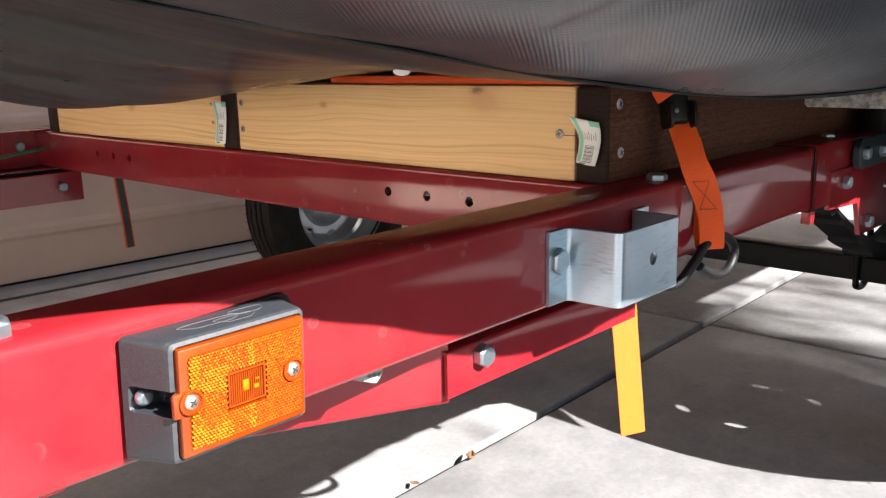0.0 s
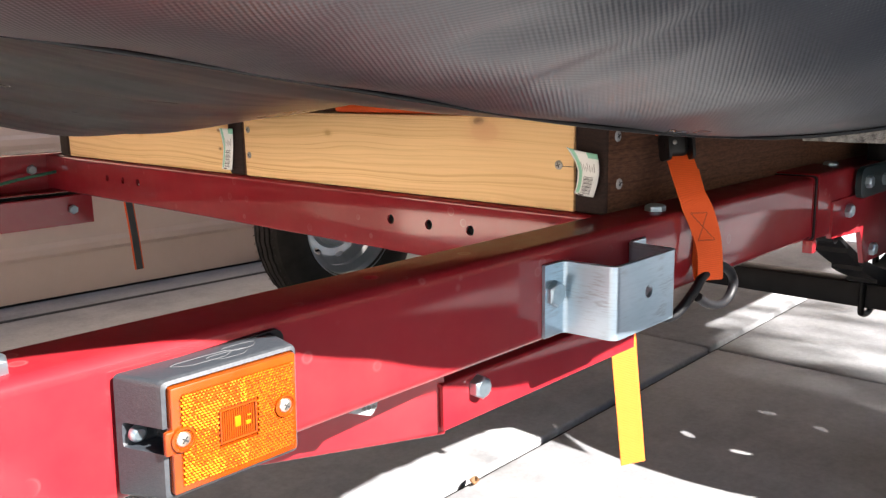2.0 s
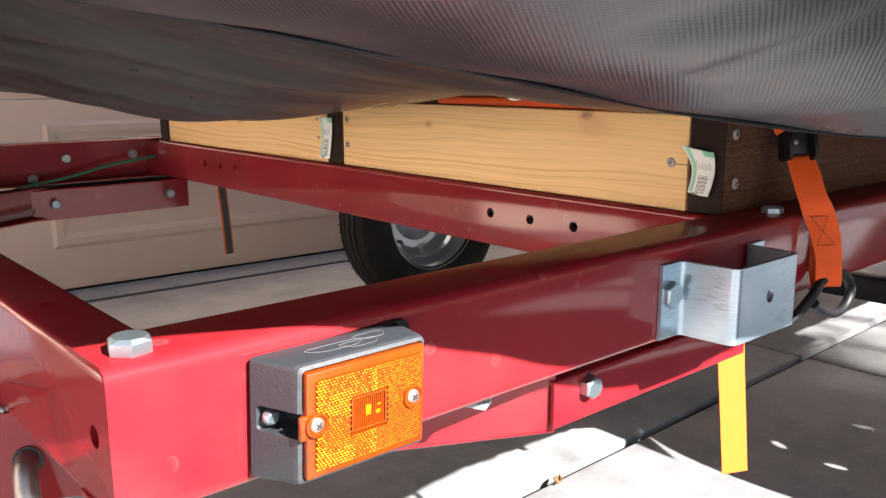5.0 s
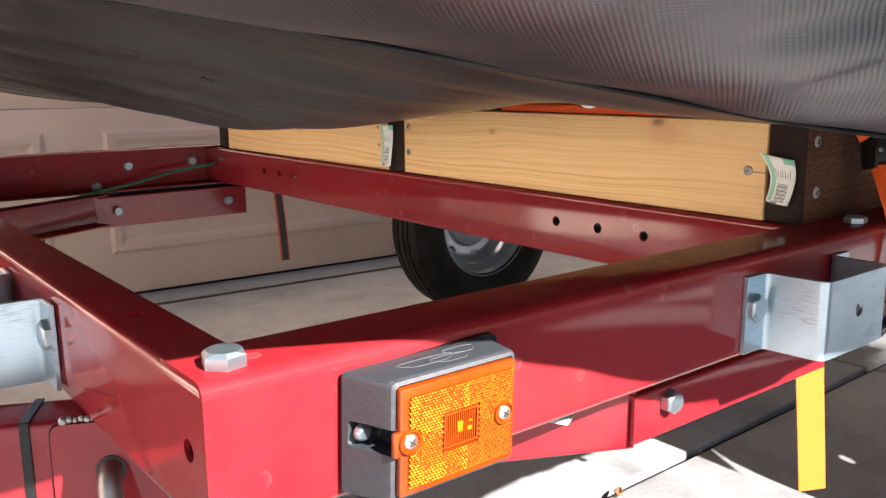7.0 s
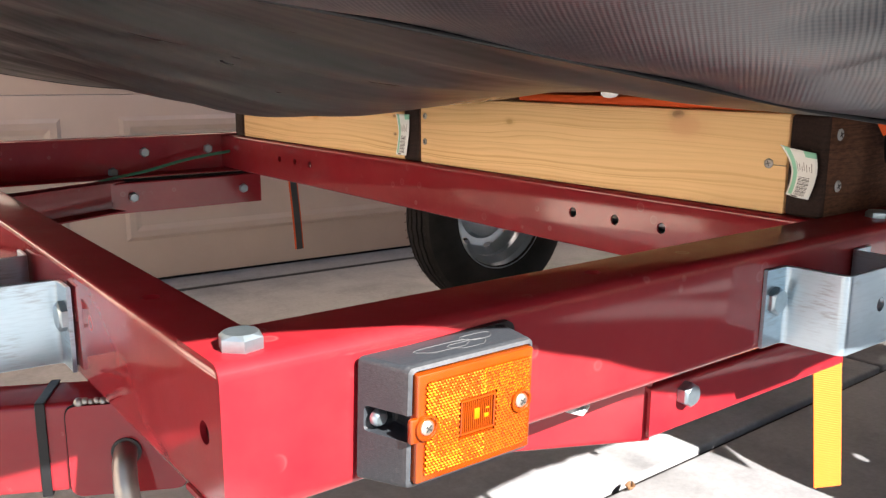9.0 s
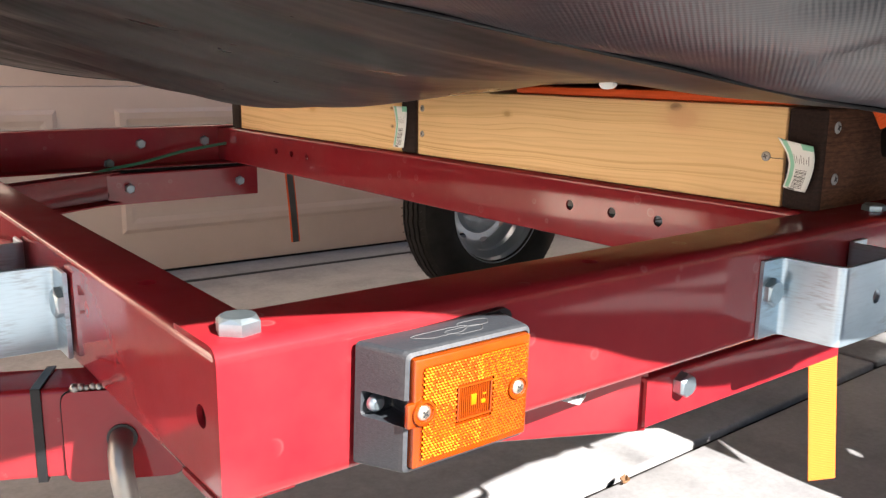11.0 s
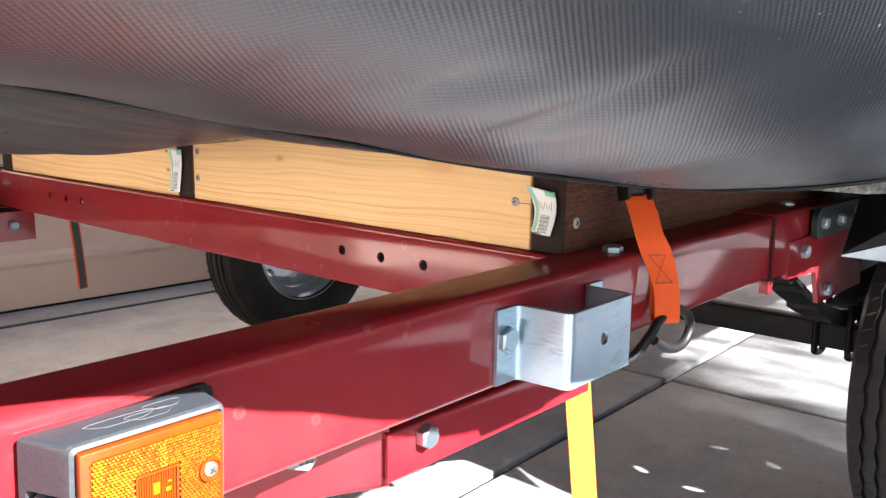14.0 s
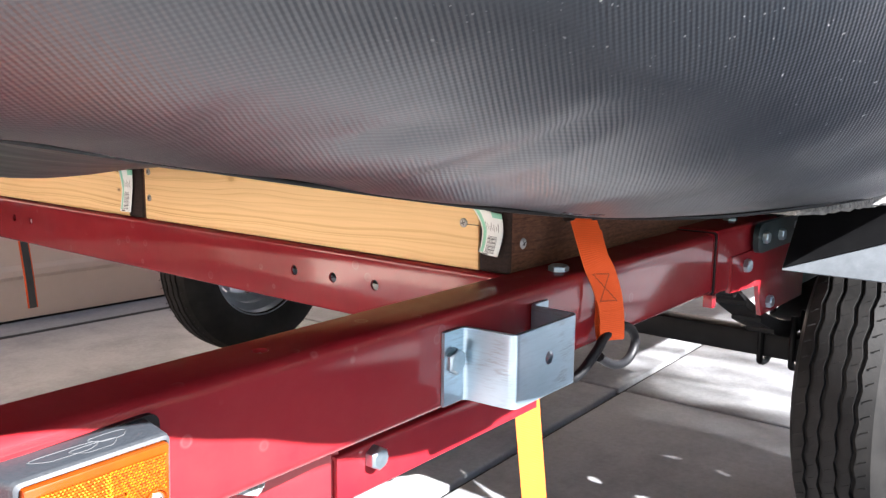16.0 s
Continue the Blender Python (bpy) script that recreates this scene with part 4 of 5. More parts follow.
def running_gear(y, s):
    f = lambda yy: y + s * yy
    # leaf spring
    bm = bmesh.new()
    for half, dz in ((0.31, 0.0), (0.26, -0.0065), (0.19, -0.0130), (0.12, -0.0195)):
        pts = [(1.392 + half * q, f(0.032), 0.330 + dz + 0.107 * abs(half * q / 0.31) ** 1.6) for q in [i / 8 - 1 for i in range(17)]]
        sweep(bm, [(-0.0225, -0.0034), (0.0225, -0.0034), (0.0225, 0.0034), (-0.0225, 0.0034)], [(p, PY, PZ) for p in pts])
    for sx in (-1, 1):
        bmesh.ops.create_cone(bm, cap_ends=True, segments=20, radius1=0.013, radius2=0.013, depth=0.046, matrix=Matrix.Translation((1.392 + sx * 0.312, f(0.032), 0.436)) @ Matrix.Rotation(radians(90), 4, "X"))
    bmesh.ops.recalc_face_normals(bm, faces=bm.faces)
    part("leaf_spring", bm, BLACK, trailer, "black leaf spring")
    # hanger plate in front of the spring
    bm = bmesh.new()
    out = [(1.016, 0.4895), (1.344, 0.4895), (1.344, 0.385), (1.147, 0.3870), (1.125, 0.4355), (1.016, 0.4415)]
    v0 = [bm.verts.new((x, f(-0.0070), z)) for x, z in out]
    v1 = [bm.verts.new((x, f(-0.0005), z)) for x, z in out]
    for i in range(len(out)):
        bm.faces.new((v0[i], v0[(i + 1) % len(out)], v1[(i + 1) % len(out)], v1[i]))
    bm.faces.new(v0)
    bm.faces.new(v1[::-1])
    bmesh.ops.recalc_face_normals(bm, faces=bm.faces)
    part("hanger_plate", bm, RED, trailer, "red spring hanger plate")
    part("hanger_tab", boxed((0.962, min(f(-0.004), f(0.009)), 0.4300), (0.975, max(f(-0.004), f(0.009)), 0.4466), 0.0012, 2), RED, trailer, "small red bent tab")
    put_bolt(trailer, (1.067, f(-0.007), 0.472), (0, -s, 0), 0.0165, 0.008, 0.1)
    put_bolt(trailer, (1.173, f(-0.007), 0.404), (0, -s, 0), 0.0165, 0.008, 0.1)
    # overlap sleeve at the joint
    bm = bmesh.new()
    sweep(bm, channel_profile(0.084, 0.056, 0.003, 0.006), [((0.972, f(-0.0035), H + 0.0035), PY * s, PZ), ((1.095, f(-0.0035), H + 0.0035), PY * s, PZ)])
    bmesh.ops.recalc_face_normals(bm, faces=bm.faces)
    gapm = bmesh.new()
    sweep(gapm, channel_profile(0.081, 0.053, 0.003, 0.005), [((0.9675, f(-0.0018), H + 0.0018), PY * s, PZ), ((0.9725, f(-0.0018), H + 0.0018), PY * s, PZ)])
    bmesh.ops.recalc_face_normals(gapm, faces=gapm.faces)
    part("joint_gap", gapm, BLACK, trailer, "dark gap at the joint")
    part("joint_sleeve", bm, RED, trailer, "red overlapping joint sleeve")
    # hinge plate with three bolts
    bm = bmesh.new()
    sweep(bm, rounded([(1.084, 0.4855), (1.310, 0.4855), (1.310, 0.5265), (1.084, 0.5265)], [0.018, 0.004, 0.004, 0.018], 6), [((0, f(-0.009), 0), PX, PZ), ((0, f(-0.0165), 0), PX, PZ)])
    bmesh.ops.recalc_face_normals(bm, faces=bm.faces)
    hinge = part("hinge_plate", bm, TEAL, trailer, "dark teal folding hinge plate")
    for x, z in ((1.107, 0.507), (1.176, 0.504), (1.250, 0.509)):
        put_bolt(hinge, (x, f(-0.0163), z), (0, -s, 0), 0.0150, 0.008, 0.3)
    # added black panel: stands in for the deep shade under hull and fender
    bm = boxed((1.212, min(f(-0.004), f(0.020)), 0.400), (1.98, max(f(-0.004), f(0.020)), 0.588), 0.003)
    part("splash_panel", bm, BLACK, trailer, "black panel added for the dark void behind the rail")
    # fender
    bm = bmesh.new()
    line = [(1.140, 0.458), (1.225, 0.560), (1.250, 0.575), (1.535, 0.575), (1.560, 0.560), (1.645, 0.458)]
    prof = [(-0.001, 0.0), (0.001, 0.0)]
    inn, outt = f(-0.034), f(-0.235)
    rows = []
    for i, (x, z) in enumerate(line):
        d = Vector((line[min(i + 1, 5)][0] - line[max(i - 1, 0)][0], 0, line[min(i + 1, 5)][1] - line[max(i - 1, 0)][1])).normalized()
        nn = Vector((-d.z, 0, d.x)) * 0.0022
        rows.append([bm.verts.new((x, inn, z)), bm.verts.new((x, outt, z)), bm.verts.new((x + nn.x, outt, z + nn.z)), bm.verts.new((x + nn.x, inn, z + nn.z))])
    for r0, r1 in zip(rows, rows[1:]):
        for k in range(4):
            bm.faces.new((r0[k], r0[(k + 1) % 4], r1[(k + 1) % 4], r1[k]))
    bm.faces.new(rows[0])
    bm.faces.new(rows[-1][::-1])
    bmesh.ops.recalc_face_normals(bm, faces=bm.faces)
    fender = part("fender", bm, FENDER, trailer, "galvanised sheet steel fender")
    # black sheet on the front slope stands in for the hull's cast shadow
    shade_bm = bmesh.new()
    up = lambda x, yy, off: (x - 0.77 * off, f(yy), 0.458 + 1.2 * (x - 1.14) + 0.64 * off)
    tri_ = [(1.1415, -0.035), (SHADE_CORNER[0], SHADE_CORNER[1]), (1.2235, SHADE_CORNER[2]), (1.2235, -0.035)]
    lv = [[shade_bm.verts.new(up(x, yy, off)) for x, yy in tri_] for off in (0.0026, 0.0046)]
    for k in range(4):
        shade_bm.faces.new((lv[0][k], lv[0][(k + 1) % 4], lv[1][(k + 1) % 4], lv[1][k]))
    shade_bm.faces.new(lv[1])
    shade_bm.faces.new(lv[0][::-1])
    bmesh.ops.recalc_face_normals(shade_bm, faces=shade_bm.faces)
    part("rubber_sheet", shade_bm, BLACK, fender, "black sheet standing in for the hull's shadow on the fender", False)
    for yy in (0.004, 0.056):
        u = smooth_path([(1.357, f(yy), 0.345), (1.357, f(yy), 0.268), (1.363, f(yy), 0.256), (1.385, f(yy), 0.251), (1.407, f(yy), 0.256), (1.413, f(yy), 0.268), (1.413, f(yy), 0.345)], 5)
        part("u_bolt", tube(bmesh.new(), u, 0.0055, 10), BLACK, trailer, "black steel u-bolt")


running_gear(0.0, 1)
running_gear(WID, -1)
part("axle", boxed((1.3625, -0.03, 0.2650), (1.4075, WID + 0.03, 0.3070), 0.004), BLACK, trailer, "black square tube axle")

# ---- timber on the trailer ----
bunks = thing("timber_bunk_frame", (0, 0, 0), "pine and dark-stained two-by-four bunk frame screwed on the trailer", "bunk frame")
ZT = H + 0.089
XW = XC + 0.006
for y0, y1 in ((0.0895, 0.6615), (0.7025, 1.262)):
    part("cross_board", boxed((XW, y0, H - 0.0030), (XW + 0.038, y1, ZT), 0.0025), PINE, bunks, "pale knotty pine board")
for y0, x0 in ((0.0505, XW - 0.001), (0.663, XW - 0.002), (1.263, XW - 0.002)):
    sb = boxed((x0, y0, H - 0.0030), (2.40, y0 + 0.0380, ZT), 0.004, 3)
    for fc in sb.faces:
        fc.material_index = 1 if fc.normal.x < -0.3 else 0
    part("stringer", sb, (STAIN, STAIN_END), bunks, "dark brown stained timber stringer")


def paper_label(left, right, bulge):
    """A curled price tag on the end of a stringer; left and right edges as (y, z) from the foot to the top."""
    edge = lambda e, q: (float(np.interp(q, (0, 0.35, 0.7, 1), [p_[0] for p_ in e])), float(np.interp(q, (0, 0.35, 0.7, 1), [p_[1] for p_ in e])))

    def at(a, q, off=0.0):
        sl = [edge(left, min(1, max(0, q + d))) for d in (-0.12, 0, 0.12)]
        sr = [edge(right, min(1, max(0, q + d))) for d in (-0.12, 0, 0.12)]
        l_ = [sum(p_[k] for p_ in sl) / 3 for k in (0, 1)]
        r_ = [sum(p_[k] for p_ in sr) / 3 for k in (0, 1)]
        out = bulge * math.sin(math.pi * min(1.0, a * 0.9 + 0.05)) + 0.010 * max(0, q - 0.55) * (1 - a) + 0.0025
        return (XW - 0.0022 - out - off, l_[0] + (r_[0] - l_[0]) * a, l_[1] + (r_[1] - l_[1]) * a)

    bm = bmesh.new()
    g = [[bm.verts.new(at(k / 10, i / 14)) for k in range(11)] for i in range(15)]
    for i, (r0, r1) in enumerate(zip(g, g[1:])):
        for k in range(10):
            f = bm.faces.new((r0[k], r0[k + 1], r1[k + 1], r1[k]))
            f.material_index = 1 if k in (1, 2) and i > 0 or (k > 6 and i > 11) else 0
    lab = part("price_tag", bm, (PAPER, GREENP), bunks, "curled white and green paper price tag with a barcode")
    lab.modifiers.new("thickness", "SOLIDIFY").thickness = 0.0004

    def marks(name, rows_, mat, label):
        b_ = bmesh.new()
        for a0, a1, q0, q1 in rows_:
            n_ = 5
            lo_ = [b_.verts.new(at(a0 + (a1 - a0) * k / n_, q0, 0.0007)) for k in range(n_ + 1)]
            hi_ = [b_.verts.new(at(a0 + (a1 - a0) * k / n_, q1, 0.0007)) for k in range(n_ + 1)]
            for k in range(n_):
                b_.faces.new((lo_[k], lo_[k + 1], hi_[k + 1], hi_[k]))
        tagged(part(name, b_, mat, lab, label, False), kind="stuff")

    marks("barcode", [(0.40, 0.82, 0.10 + 0.028 * k, 0.10 + 0.028 * k + 0.009 + 0.007 * (k * 5 % 3 == 0)) for k in range(15)], INK, "black barcode")
    marks("text_bar", [(0.36 + 0.08 * k, 0.385 + 0.08 * k, 0.60 + 0.02 * (k % 2), 0.76 - 0.03 * (k % 3)) for k in range(7)], DULL, "rows of small print")
    marks("slot", [(0.30, 0.60, 0.02, 0.065)], INK, "black hanging slot")


paper_label(((0.086, 0.541), (0.0815, 0.553), (0.0810, 0.571), (0.0935, 0.589)), ((0.0635, 0.538), (0.0590, 0.551), (0.0560, 0.568), (0.0600, 0.583)), 0.004)
paper_label(((0.718, 0.5265), (0.712, 0.548), (0.708, 0.570), (0.711, 0.592)), ((0.691, 0.5265), (0.686, 0.548), (0.682, 0.570), (0.682, 0.592)), 0.002)
part("crack", boxed((XW - 0.0006, 0.0902, 0.5664), (XW + 0.002, 0.1050, 0.5671)), INK, bunks, "dark split beside a screw", False)

for y, z in ((0.1075, 0.5678), (0.650, 0.588), (0.650, 0.552)):
    put_screw(bunks, (XW - 0.0002, y, z), (-1, 0, 0), 0.0046, 0.0014, 0.2 + y, DULL)
for x, z in ((0.5995, 0.5970), (0.6030, 0.5510)):
    put_screw(bunks, (x, 0.0503, z), (0, -1, 0), 0.0053, 0.0014, 0.5, GALV)


# ---- hull ----
def ease(q):
    q = min(1.0, max(0.0, q))
    return q * q * (3 - 2 * q)


def along_x(x, knots, values, reach=0.09):
    """A soft line through a few values along the hull."""
    ws = [(k / 7 * reach, 0.5 + 0.5 * math.cos(math.pi * k / 8)) for k in range(-7, 8)]
    return sum(w * float(np.interp(x + d, knots, values)) for d, w in ws) / sum(w for _, w in ws)


def rise(x):
    """How far the bow has lifted towards the front."""
    d = max(0.0, -0.06 - x)
    return 2.2 * d * d if d < 0.12 else 0.0317 + 0.55 * (d - 0.12)


def keel(x):
    k = along_x(x, (-0.05, 0.05, 0.15, 0.25, 0.35, 0.5, 0.75, 1.1), (0.6805, 0.6695, 0.6512, 0.6333, 0.6181, 0.6069, 0.6013, 0.5985))
    return k + rise(x)


def rad(x):
    return along_x(x, (0.05, 0.25, 0.5, 0.9), (0.2444, 0.2427, 0.318, 0.2778))


def middle(x):
    return along_x(x, (0.05, 0.25, 0.5, 0.9), (-0.0794, -0.1297, -0.1669, -0.1231)) + 0.75 * max(0.0, -0.4 - x)


def inset(x):
    """How far inside of the lowest line the seam runs."""
    return along_x(x, (-0.05, 0.1, 0.25, 0.45, 0.9), (0.0558, 0.0186, 0.0103, 0.0064, -0.012))


def floor_z(x, y):
    c = y - WID / 2
    base = 0.619 + 0.34 * min(0.65, max(0.0, 0.47 - x)) ** 2 + rise(x) + 0.013 * math.exp(-((y - 0.20) / 0.17) ** 2) / (1 + math.exp(-(x - 0.36) / 0.04)) + 0.010 * math.exp(-((y - 0.10) / 0.10) ** 2) / (1 + math.exp(-(x - 0.25) / 0.04))
    lift = 0.004 / (1 + math.exp(-(x - 0.50) / 0.02))
    sag = -0.030 * math.exp(-((x - 0.36) / 0.15) ** 2) * math.exp(-(c / 0.30) ** 2)
    wr = 0.0035 * math.sin(34 * c + 9 * x + 2 * math.sin(7 * x)) * math.exp(-((x - 0.15) / 0.25) ** 2)
    dip = -0.0065 * math.exp(-((x - 0.43) / 0.07) ** 2 - ((y - 0.168) / 0.07) ** 2)
    near_lift = 0.0065 * math.exp(-((y - 0.14) / 0.20) ** 2) / (1 + math.exp(-(x - 0.33) / 0.035))
    return base + lift + sag + wr + dip + near_lift


def tuck(x):
    """How far the bottom panel is drawn up inside of the near seam."""
    return 0.0075 * ease((x - 0.10) / 0.16)


def hull_section(x):
    """Points (y, z) from the far seam under the floor to the near seam, then up the near side."""
    k, r = keel(x), rad(x)
    yc = middle(x)
    zc = k + r
    ys_ = yc + inset(x)
    zs_ = zc - math.sqrt(r * r - inset(x) ** 2)
    return yc, zc, r, ys_, zs_


def seam_angle(x):
    """Where the seam lies on the tube, in degrees from its lowest line."""
    low = math.degrees(math.asin(inset(x) / rad(x)))
    if x < 0.25:
        return low
    return float(np.interp(x, (0.25, 0.32, 0.36, 0.40, 0.42, 0.445, 0.48, 0.7), (low, -2.5, -5.2, -6.5, -10.0, -16.0, -20.0, -22.0)))


CREASES = ((0.190, radians(-11), 0.200, radians(-35), 0.0065), (0.135, radians(-16), 0.152, radians(-27), 0.0030), (0.08, radians(-30), 0.10, radians(-10), 0.0022), (0.255, radians(-8), 0.275, radians(-24), 0.0010))


def crease(x, a):
    """Shallow pressed lines in the side."""
    out = 0.0
    for x0, a0_, x1, a1_, deep in CREASES:
        u, v_ = Vector((x1 - x0, (a1_ - a0_) * 0.25)), Vector((x - x0, (a - a0_) * 0.25))
        q = min(1.0, max(0.0, v_.dot(u) / u.length_squared))
        d = (v_ - u * q).length
        out -= deep * math.sin(math.pi * q) * math.exp(-(d / 0.0055) ** 2)
    return out


def build_hull():
    boat = thing("inflatable_boat", (0, 0, 0), "black woven-vinyl boat hull resting on the timber bunks", "boat")
    xs_ = [-0.65 + 0.04 * i for i in range(11)] + [-0.2 + 0.01 * i for i in range(70)] + [0.5 + 0.02 * i for i in range(35)] + [1.2 + 0.1 * i for i in range(23)]
    nf, ns = 60, 110
    bottom, near, far = bmesh.new(), bmesh.new(), bmesh.new()
    rows_b, rows_n, rows_f, meta = [], [], [], {}
    seam_n, seam_f = [], []
    for x in xs_:
        yc, zc, r, ys_, zs_ = hull_section(x)
        yf_ = WID - ys_
        rb = []
        a0, a1 = math.asin(inset(x) / r), radians(seam_angle(x))
        for i in range(8):
            a = a1 + (a0 - a1) * i / 8
            rb.append(bottom.verts.new((x, yc + r * math.sin(a) + 0.00001 * i, zc - r * math.cos(a) + tuck(x) * ease(i / 6))))
        for i in range(nf + 1):
            q = i / nf
            y = ys_ + (yf_ - ys_) * q
            e = min(1, min(q, 1 - q) / 0.10)
            e = e * e * (3 - 2 * e)
            rb.append(bottom.verts.new((x, y, (zs_ + (tuck(x) if q < 0.5 else 0.0)) * (1 - e) + floor_z(x, y) * e)))
        rows_b.append(rb)
        rn, rf = [], []
        for i in range(ns + 1):
            a = a1 - (a1 + radians(185)) * i / ns
            ripple = 0.0008 * math.sin(60 * x + 8 * a) + crease(x, a)
            y, z = yc + (r + ripple) * math.sin(a), zc - (r + ripple) * math.cos(a)
            v = near.verts.new((x, y, z))
            meta[v] = (x, -a * r)
            rn.append(v)
            rf.append(far.verts.new((x, WID - y, z)))
        rows_n.append(rn)
        rows_f.append(rf)
        seam_n.append(Vector((x, yc + r * math.sin(a1), zc - r * math.cos(a1) - 0.0005)))
        seam_f.append(Vector((x, WID - ys_, zs_ - 0.0005)))
    for bm_, rows in ((bottom, rows_b), (near, rows_n), (far, rows_f)):
        for r0, r1 in zip(rows, rows[1:]):
            for k in range(len(r0) - 1):
                bm_.faces.new((r0[k], r0[k + 1], r1[k + 1], r1[k]))
    uv = near.loops.layers.uv.new("UVMap")
    for f in near.faces:
        for lp in f.loops:
            lp[uv].uv = meta[lp.vert]
    # deck and ends close the hull
    deck = bmesh.new()
    dr = []
    for x in xs_:
        yc, zc, r, ys_, zs_ = hull_section(x)
        yt = yc - r * math.sin(radians(185))
        dr.append([deck.verts.new((x, yt + (WID - 2 * yt) * q, zc + r + 0.05 * math.sin(math.pi * q) - 0.002)) for q in [k / 12 for k in range(13)]])
    for r0, r1 in zip(dr, dr[1:]):
        for k in range(12):
            deck.faces.new((r0[k], r0[k + 1], r1[k + 1], r1[k]))
    for x in (xs_[0], xs_[-1]):
        yc, zc, r, ys_, zs_ = hull_section(x)
        loop = [(yc + r * math.sin(a), zc - r * math.cos(a)) for a in [-radians(185) * k / 16 for k in range(17)]]
        pts = loop[::-1] + [(WID - y, z) for y, z in loop]
        deck.faces.new([deck.verts.new((x, y, z)) for y, z in pts])
    part("side_panel", near, VINYL, boat, "black ribbed woven-vinyl side")
    part("side_panel", far, SMOOTH, boat)
    part("bottom_panel", bottom, SMOOTH, boat, "smooth black bottom panel with folds")
    part("deck", deck, SMOOTH, boat)
    st = screw_head(0.0078, 0.0034)
    st.transform(facing((0.430, 0.168, floor_z(0.430, 0.168) - 0.0010), (-0.25, -0.25, -0.93)))
    part("snap_button", st, PAPER, boat, "small round white snap button")
    for s_ in (seam_n, seam_f):
        part("seam", tube(bmesh.new(), s_, 0.0012, 8), BLACKPL, boat, "black welded seam")


build_hull()

# ---- carpeted bunk board under the hull's edge ----
def carpet_board():
    bm = bmesh.new()
    n = 70
    rings = []
    for i in range(n + 1):
        x = 0.640 + 1.10 * i / n
        fray = 0.006 * noise.noise((x * 40, 0, 0)) + 0.004 * noise.noise((x * 130, 3, 0))
        drop = 0.004 * noise.noise((x * 55, 7, 0))
        lead = 0.012 * math.exp(-(x - 0.64) / 0.02)
        low = float(np.interp(x, (0.64, 0.9, 1.2), (0.5965, 0.5835, 0.5800)))
        y0, y1, z0, z1 = -0.202 + fray, -0.110 - fray, low, low + 0.030
        if x < 1.12:
            z0 += drop - 0.001
        rings.append([bm.verts.new(p) for p in ((x, y0 + lead, z0 + 0.003), (x, y0 + 0.004 + lead, z0), (x, y1, z0), (x, y1 + 0.003, z0 + 0.003), (x, y1, z1), (x, y0 + lead, z1))])
    for r0, r1 in zip(rings, rings[1:]):
        for k in range(6):
            bm.faces.new((r0[k], r0[(k + 1) % 6], r1[(k + 1) % 6], r1[k]))
    bm.faces.new(rings[0][::-1])
    bm.faces.new(rings[-1])
    bmesh.ops.recalc_face_normals(bm, faces=bm.faces)
    tagged(part("carpeted_board", bm, CARPET, None, "grey frayed carpet-covered board lying on the fender"), "", "bunk board")


carpet_board()

# ---- straps ----
strap = thing("tie_down_strap", (0, 0, 0), "orange webbing tie-down strap with a black buckle and hook", "strap")
w = 0.0275
sd = (0.80, -0.60, 0.0)
part("webbing", ribbon([(0.655, 0.020, 0.583), (0.650, 0.0106, 0.570), (0.6425, -0.0005, 0.553), (0.6405, -0.0089, 0.5356), (0.6500, -0.0132, 0.516), (0.6590, -0.0168, 0.490), (0.6606, -0.0186, 0.4600), (0.6650, -0.0135, 0.4560), (0.6690, -0.0085, 0.468), (0.670, -0.006, 0.495), (0.656, -0.002, 0.53), (0.652, 0.006, 0.56)],
     [sd] * 5 + [(0.86, -0.5, 0.0)] * 7, w), ORANGE, strap, "orange webbing with a stitched loop")
vs = Vector(sd).normalized()
c0, c1 = Vector((0.6445, -0.0119, 0.5235)), Vector((0.6545, -0.0160, 0.4960))
st = bmesh.new()
for a, b in ((c0 - vs * 0.0085, c0 + vs * 0.0085), (c1 - vs * 0.0085, c1 + vs * 0.0085), (c0 - vs * 0.0085, c1 + vs * 0.0085), (c0 + vs * 0.0085, c1 - vs * 0.0085)):
    off = Vector((-0.6, -0.8, 0)) * 0.0012
    d = (b - a) / 14
    zig = [a + d * k + off + PZ * (0.0005 if k % 2 else -0.0005) for k in range(15)]
    tube(st, zig, 0.00032, 5)
part("stitching", st, THREAD, strap, "dark box stitching")
part("tail", ribbon([(0.610, 0.057, 0.455), (0.6205, 0.055, 0.41), (0.6290, 0.055, 0.36), (0.6380, 0.055, 0.31), (0.6495, 0.055, 0.2440)], [(0.80, -0.6, 0)] * 5, 0.0268), SUNLIT_ORANGE, strap, "hanging orange strap end in a sunlit colour")
bpose = pose(0.6520, 0.0185, 0.5850, -12, 0, -34)
bk = boxed((-0.0110, -0.007, -0.010), (0.0110, 0.007, 0.024), 0.005, 4, bpose)
for sx in (-1, 1):
    ear = bmesh.new()
    sweep(ear, rounded([(-0.012, -0.014), (0.010, -0.014), (0.011, 0.012), (-0.012, 0.012)], 0.007, 5), [((sx * 0.0108, -0.002, 0), PY, PZ), ((sx * 0.0138, -0.002, 0), PY, PZ)])
    bmesh.ops.recalc_face_normals(ear, faces=ear.faces)
    ear.transform(bpose)
    me_ = bpy.data.meshes.new("ear")
    ear.to_mesh(me_)
    ear.free()
    bk.from_mesh(me_)
    bpy.data.meshes.remove(me_)
bar = bmesh.new()
bmesh.ops.create_cone(bar, cap_ends=True, segments=16, radius1=0.0022, radius2=0.0022, depth=0.0295, matrix=bpose @ Matrix.Translation((0, -0.004, 0.000)) @ Matrix.Rotation(radians(90), 4, "Y"))
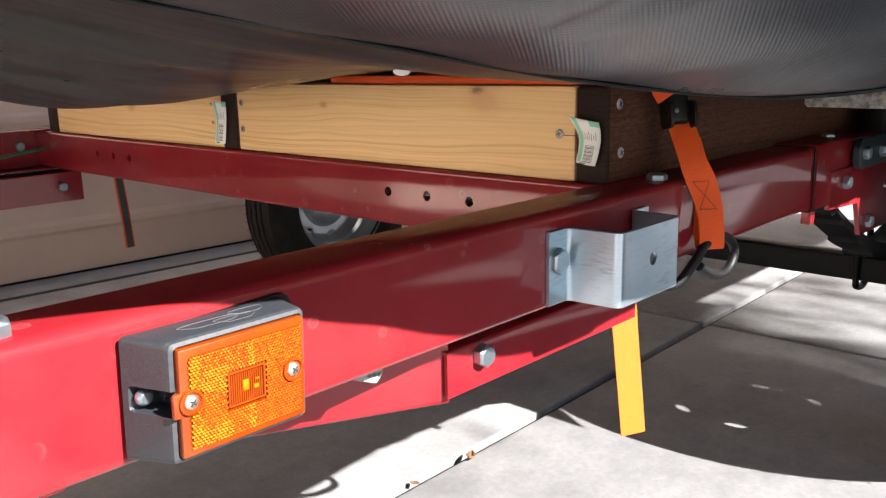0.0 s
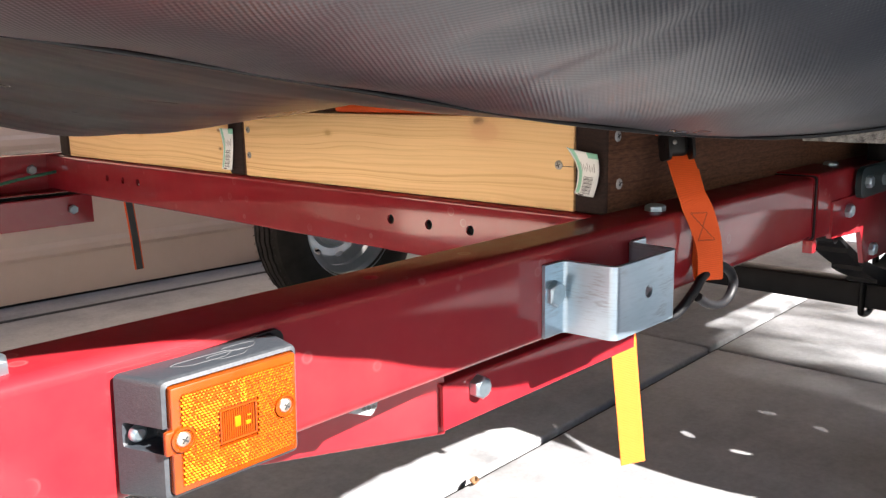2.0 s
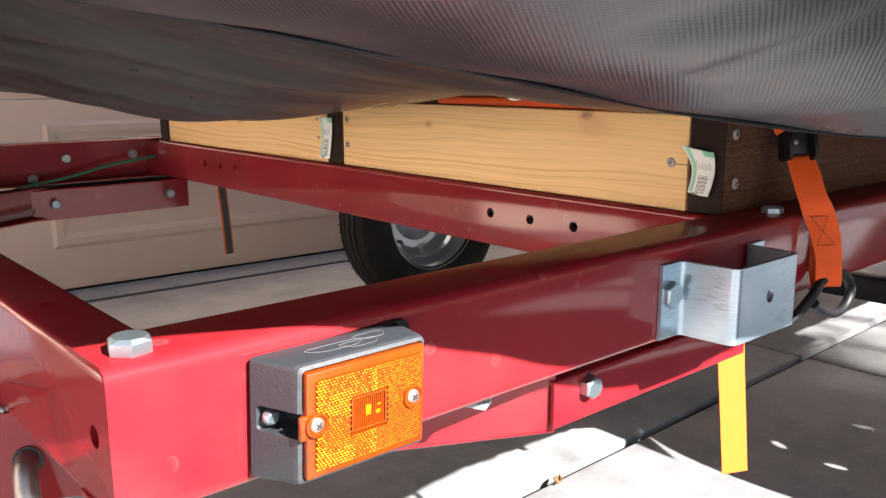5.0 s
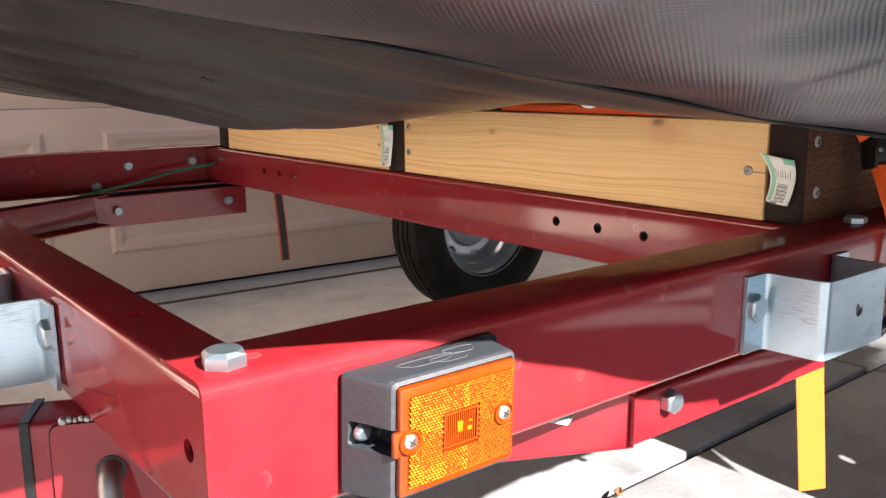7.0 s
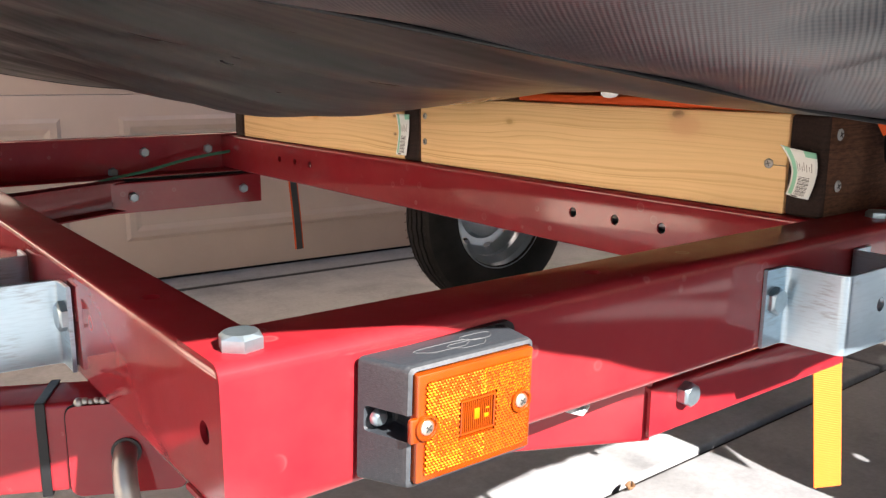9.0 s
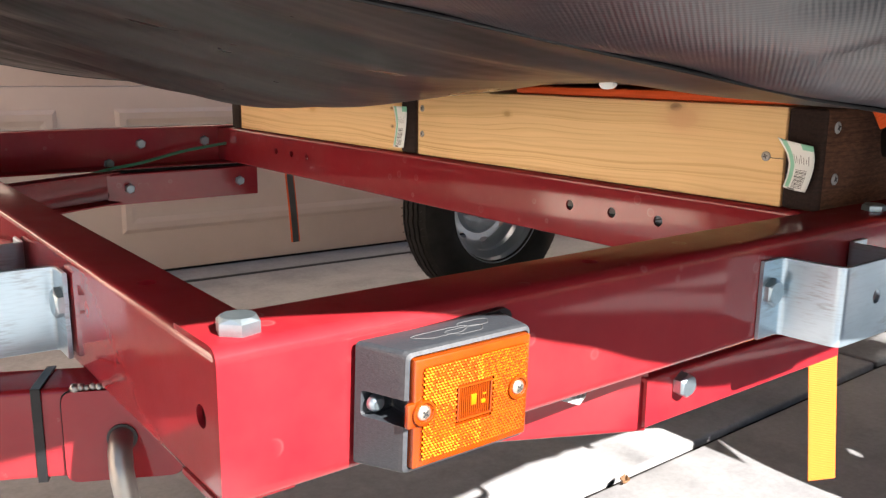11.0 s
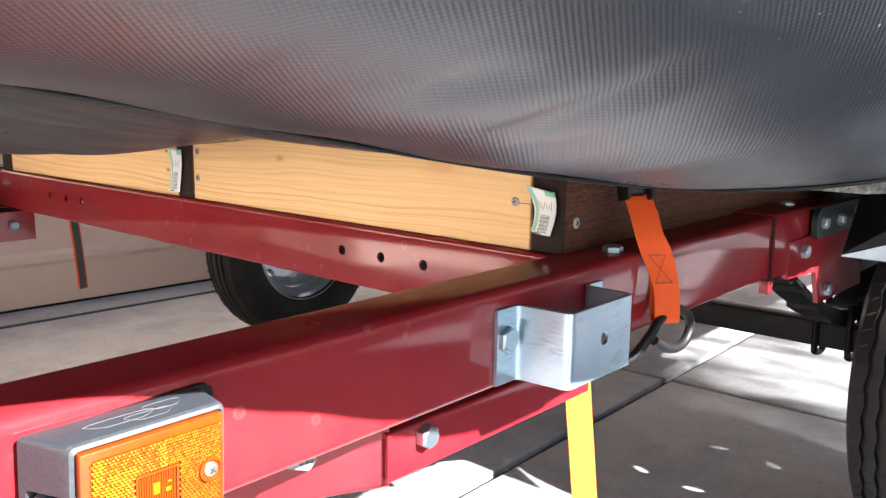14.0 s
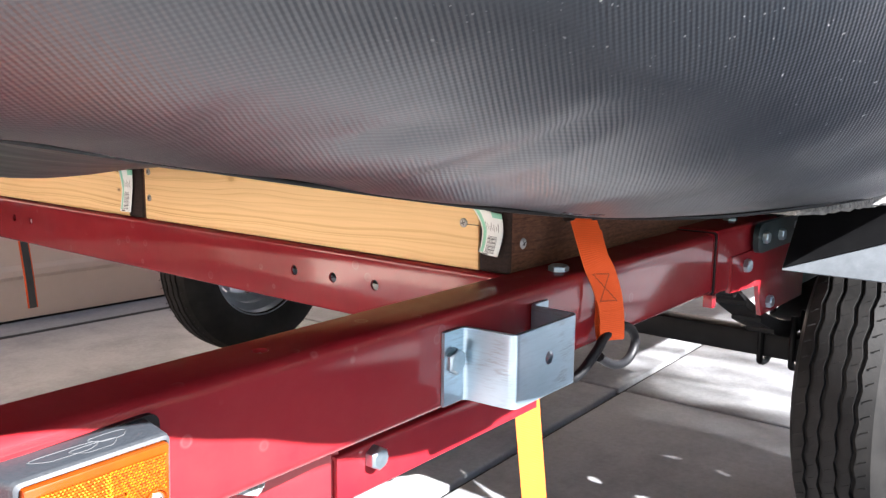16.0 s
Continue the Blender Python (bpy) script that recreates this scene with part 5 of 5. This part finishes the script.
buckle = part("buckle", bk, BLACKPL, strap, "black cam buckle")
stud = screw_head(0.0024, 0.0010)
stud.transform(bpose @ facing((-0.004, -0.0070, 0.003), (0, -1, 0)))
part("stud", stud, DULL, buckle, "dull steel rivet head")
part("rivet", bar, BLACKPL, buckle, "dull steel pivot pin")
part("upper_webbing", ribbon([(0.640, 0.022, 0.602), (0.634, 0.026, 0.614), (0.630, 0.032, 0.628)], [sd] * 3, 0.024), ORANGE, strap)
hook = smooth_path([(0.598, 0.016, 0.428), (0.612, -0.006, 0.427), (0.637, -0.014, 0.447), (0.655, -0.0145, 0.460), (0.684, -0.0145, 0.4645), (0.710, -0.0145, 0.456), (0.722, -0.0145, 0.441), (0.712, -0.0145, 0.427), (0.692, -0.0145, 0.4235), (0.668, -0.0145, 0.429), (0.648, -0.013, 0.440)], 8)
part("hook", tube(bmesh.new(), hook, 0.0048, 12), HOOKCOAT, strap, "black coated steel hook")
pad = thing("orange_pad", (0, 0, 0), "thin orange foam pad lying on the pine board", "pad")
part("pad", boxed((0.588, 0.0905, ZT + 0.0005), (0.75, 0.46, ZT + 0.011), 0.004), ORANGE, pad)
far_strap = thing("hanging_strap", (0, 0, 0), "dark strap end with orange edges hanging below the trailer", "strap")
part("webbing", ribbon([(0.742, 1.372, 0.445), (0.745, 1.374, 0.40), (0.752, 1.376, 0.33), (0.757, 1.376, 0.252)], [(1, -0.2, 0)] * 4, 0.02), ORANGE, far_strap)
part("stripe", ribbon([(0.742, 1.370, 0.445), (0.745, 1.372, 0.40), (0.752, 1.374, 0.33), (0.757, 1.374, 0.252)], [(1, -0.2, 0)] * 4, 0.014, 0.002), INK, far_strap, "black centre stripe")

# ---- small things on the ground ----
def dry_leaf(at, size, turn, curl):
    bm = bmesh.new()
    rows = []
    for i in range(7):
        q = i / 6
        wd = size * 0.35 * math.sin(math.pi * (0.06 + 0.90 * q))
        rows.append([bm.verts.new((size * (q - 0.5), wd * k, 0.0015 + curl * (k * k * 0.5 + (q - 0.5) ** 2))) for k in (-1, -0.4, 0, 0.4, 1)])
    for r0, r1 in zip(rows, rows[1:]):
        for k in range(4):
            bm.faces.new((r0[k], r0[k + 1], r1[k + 1], r1[k]))
    bm.transform(Matrix.Translation(at) @ Matrix.Rotation(turn, 4, "Z"))
    ob = part("dry_leaf", bm, LEAF, None, "small curled dry brown leaf on the concrete")
    ob.modifiers.new("thickness", "SOLIDIFY").thickness = 0.0006
    return tagged(ob, "", "leaf", "fallen leaves")


dry_leaf((0.857, 0.473, 0.0), 0.024, 0.6, 0.012)
dry_leaf((0.735, 0.482, 0.0), 0.016, 2.0, 0.004)
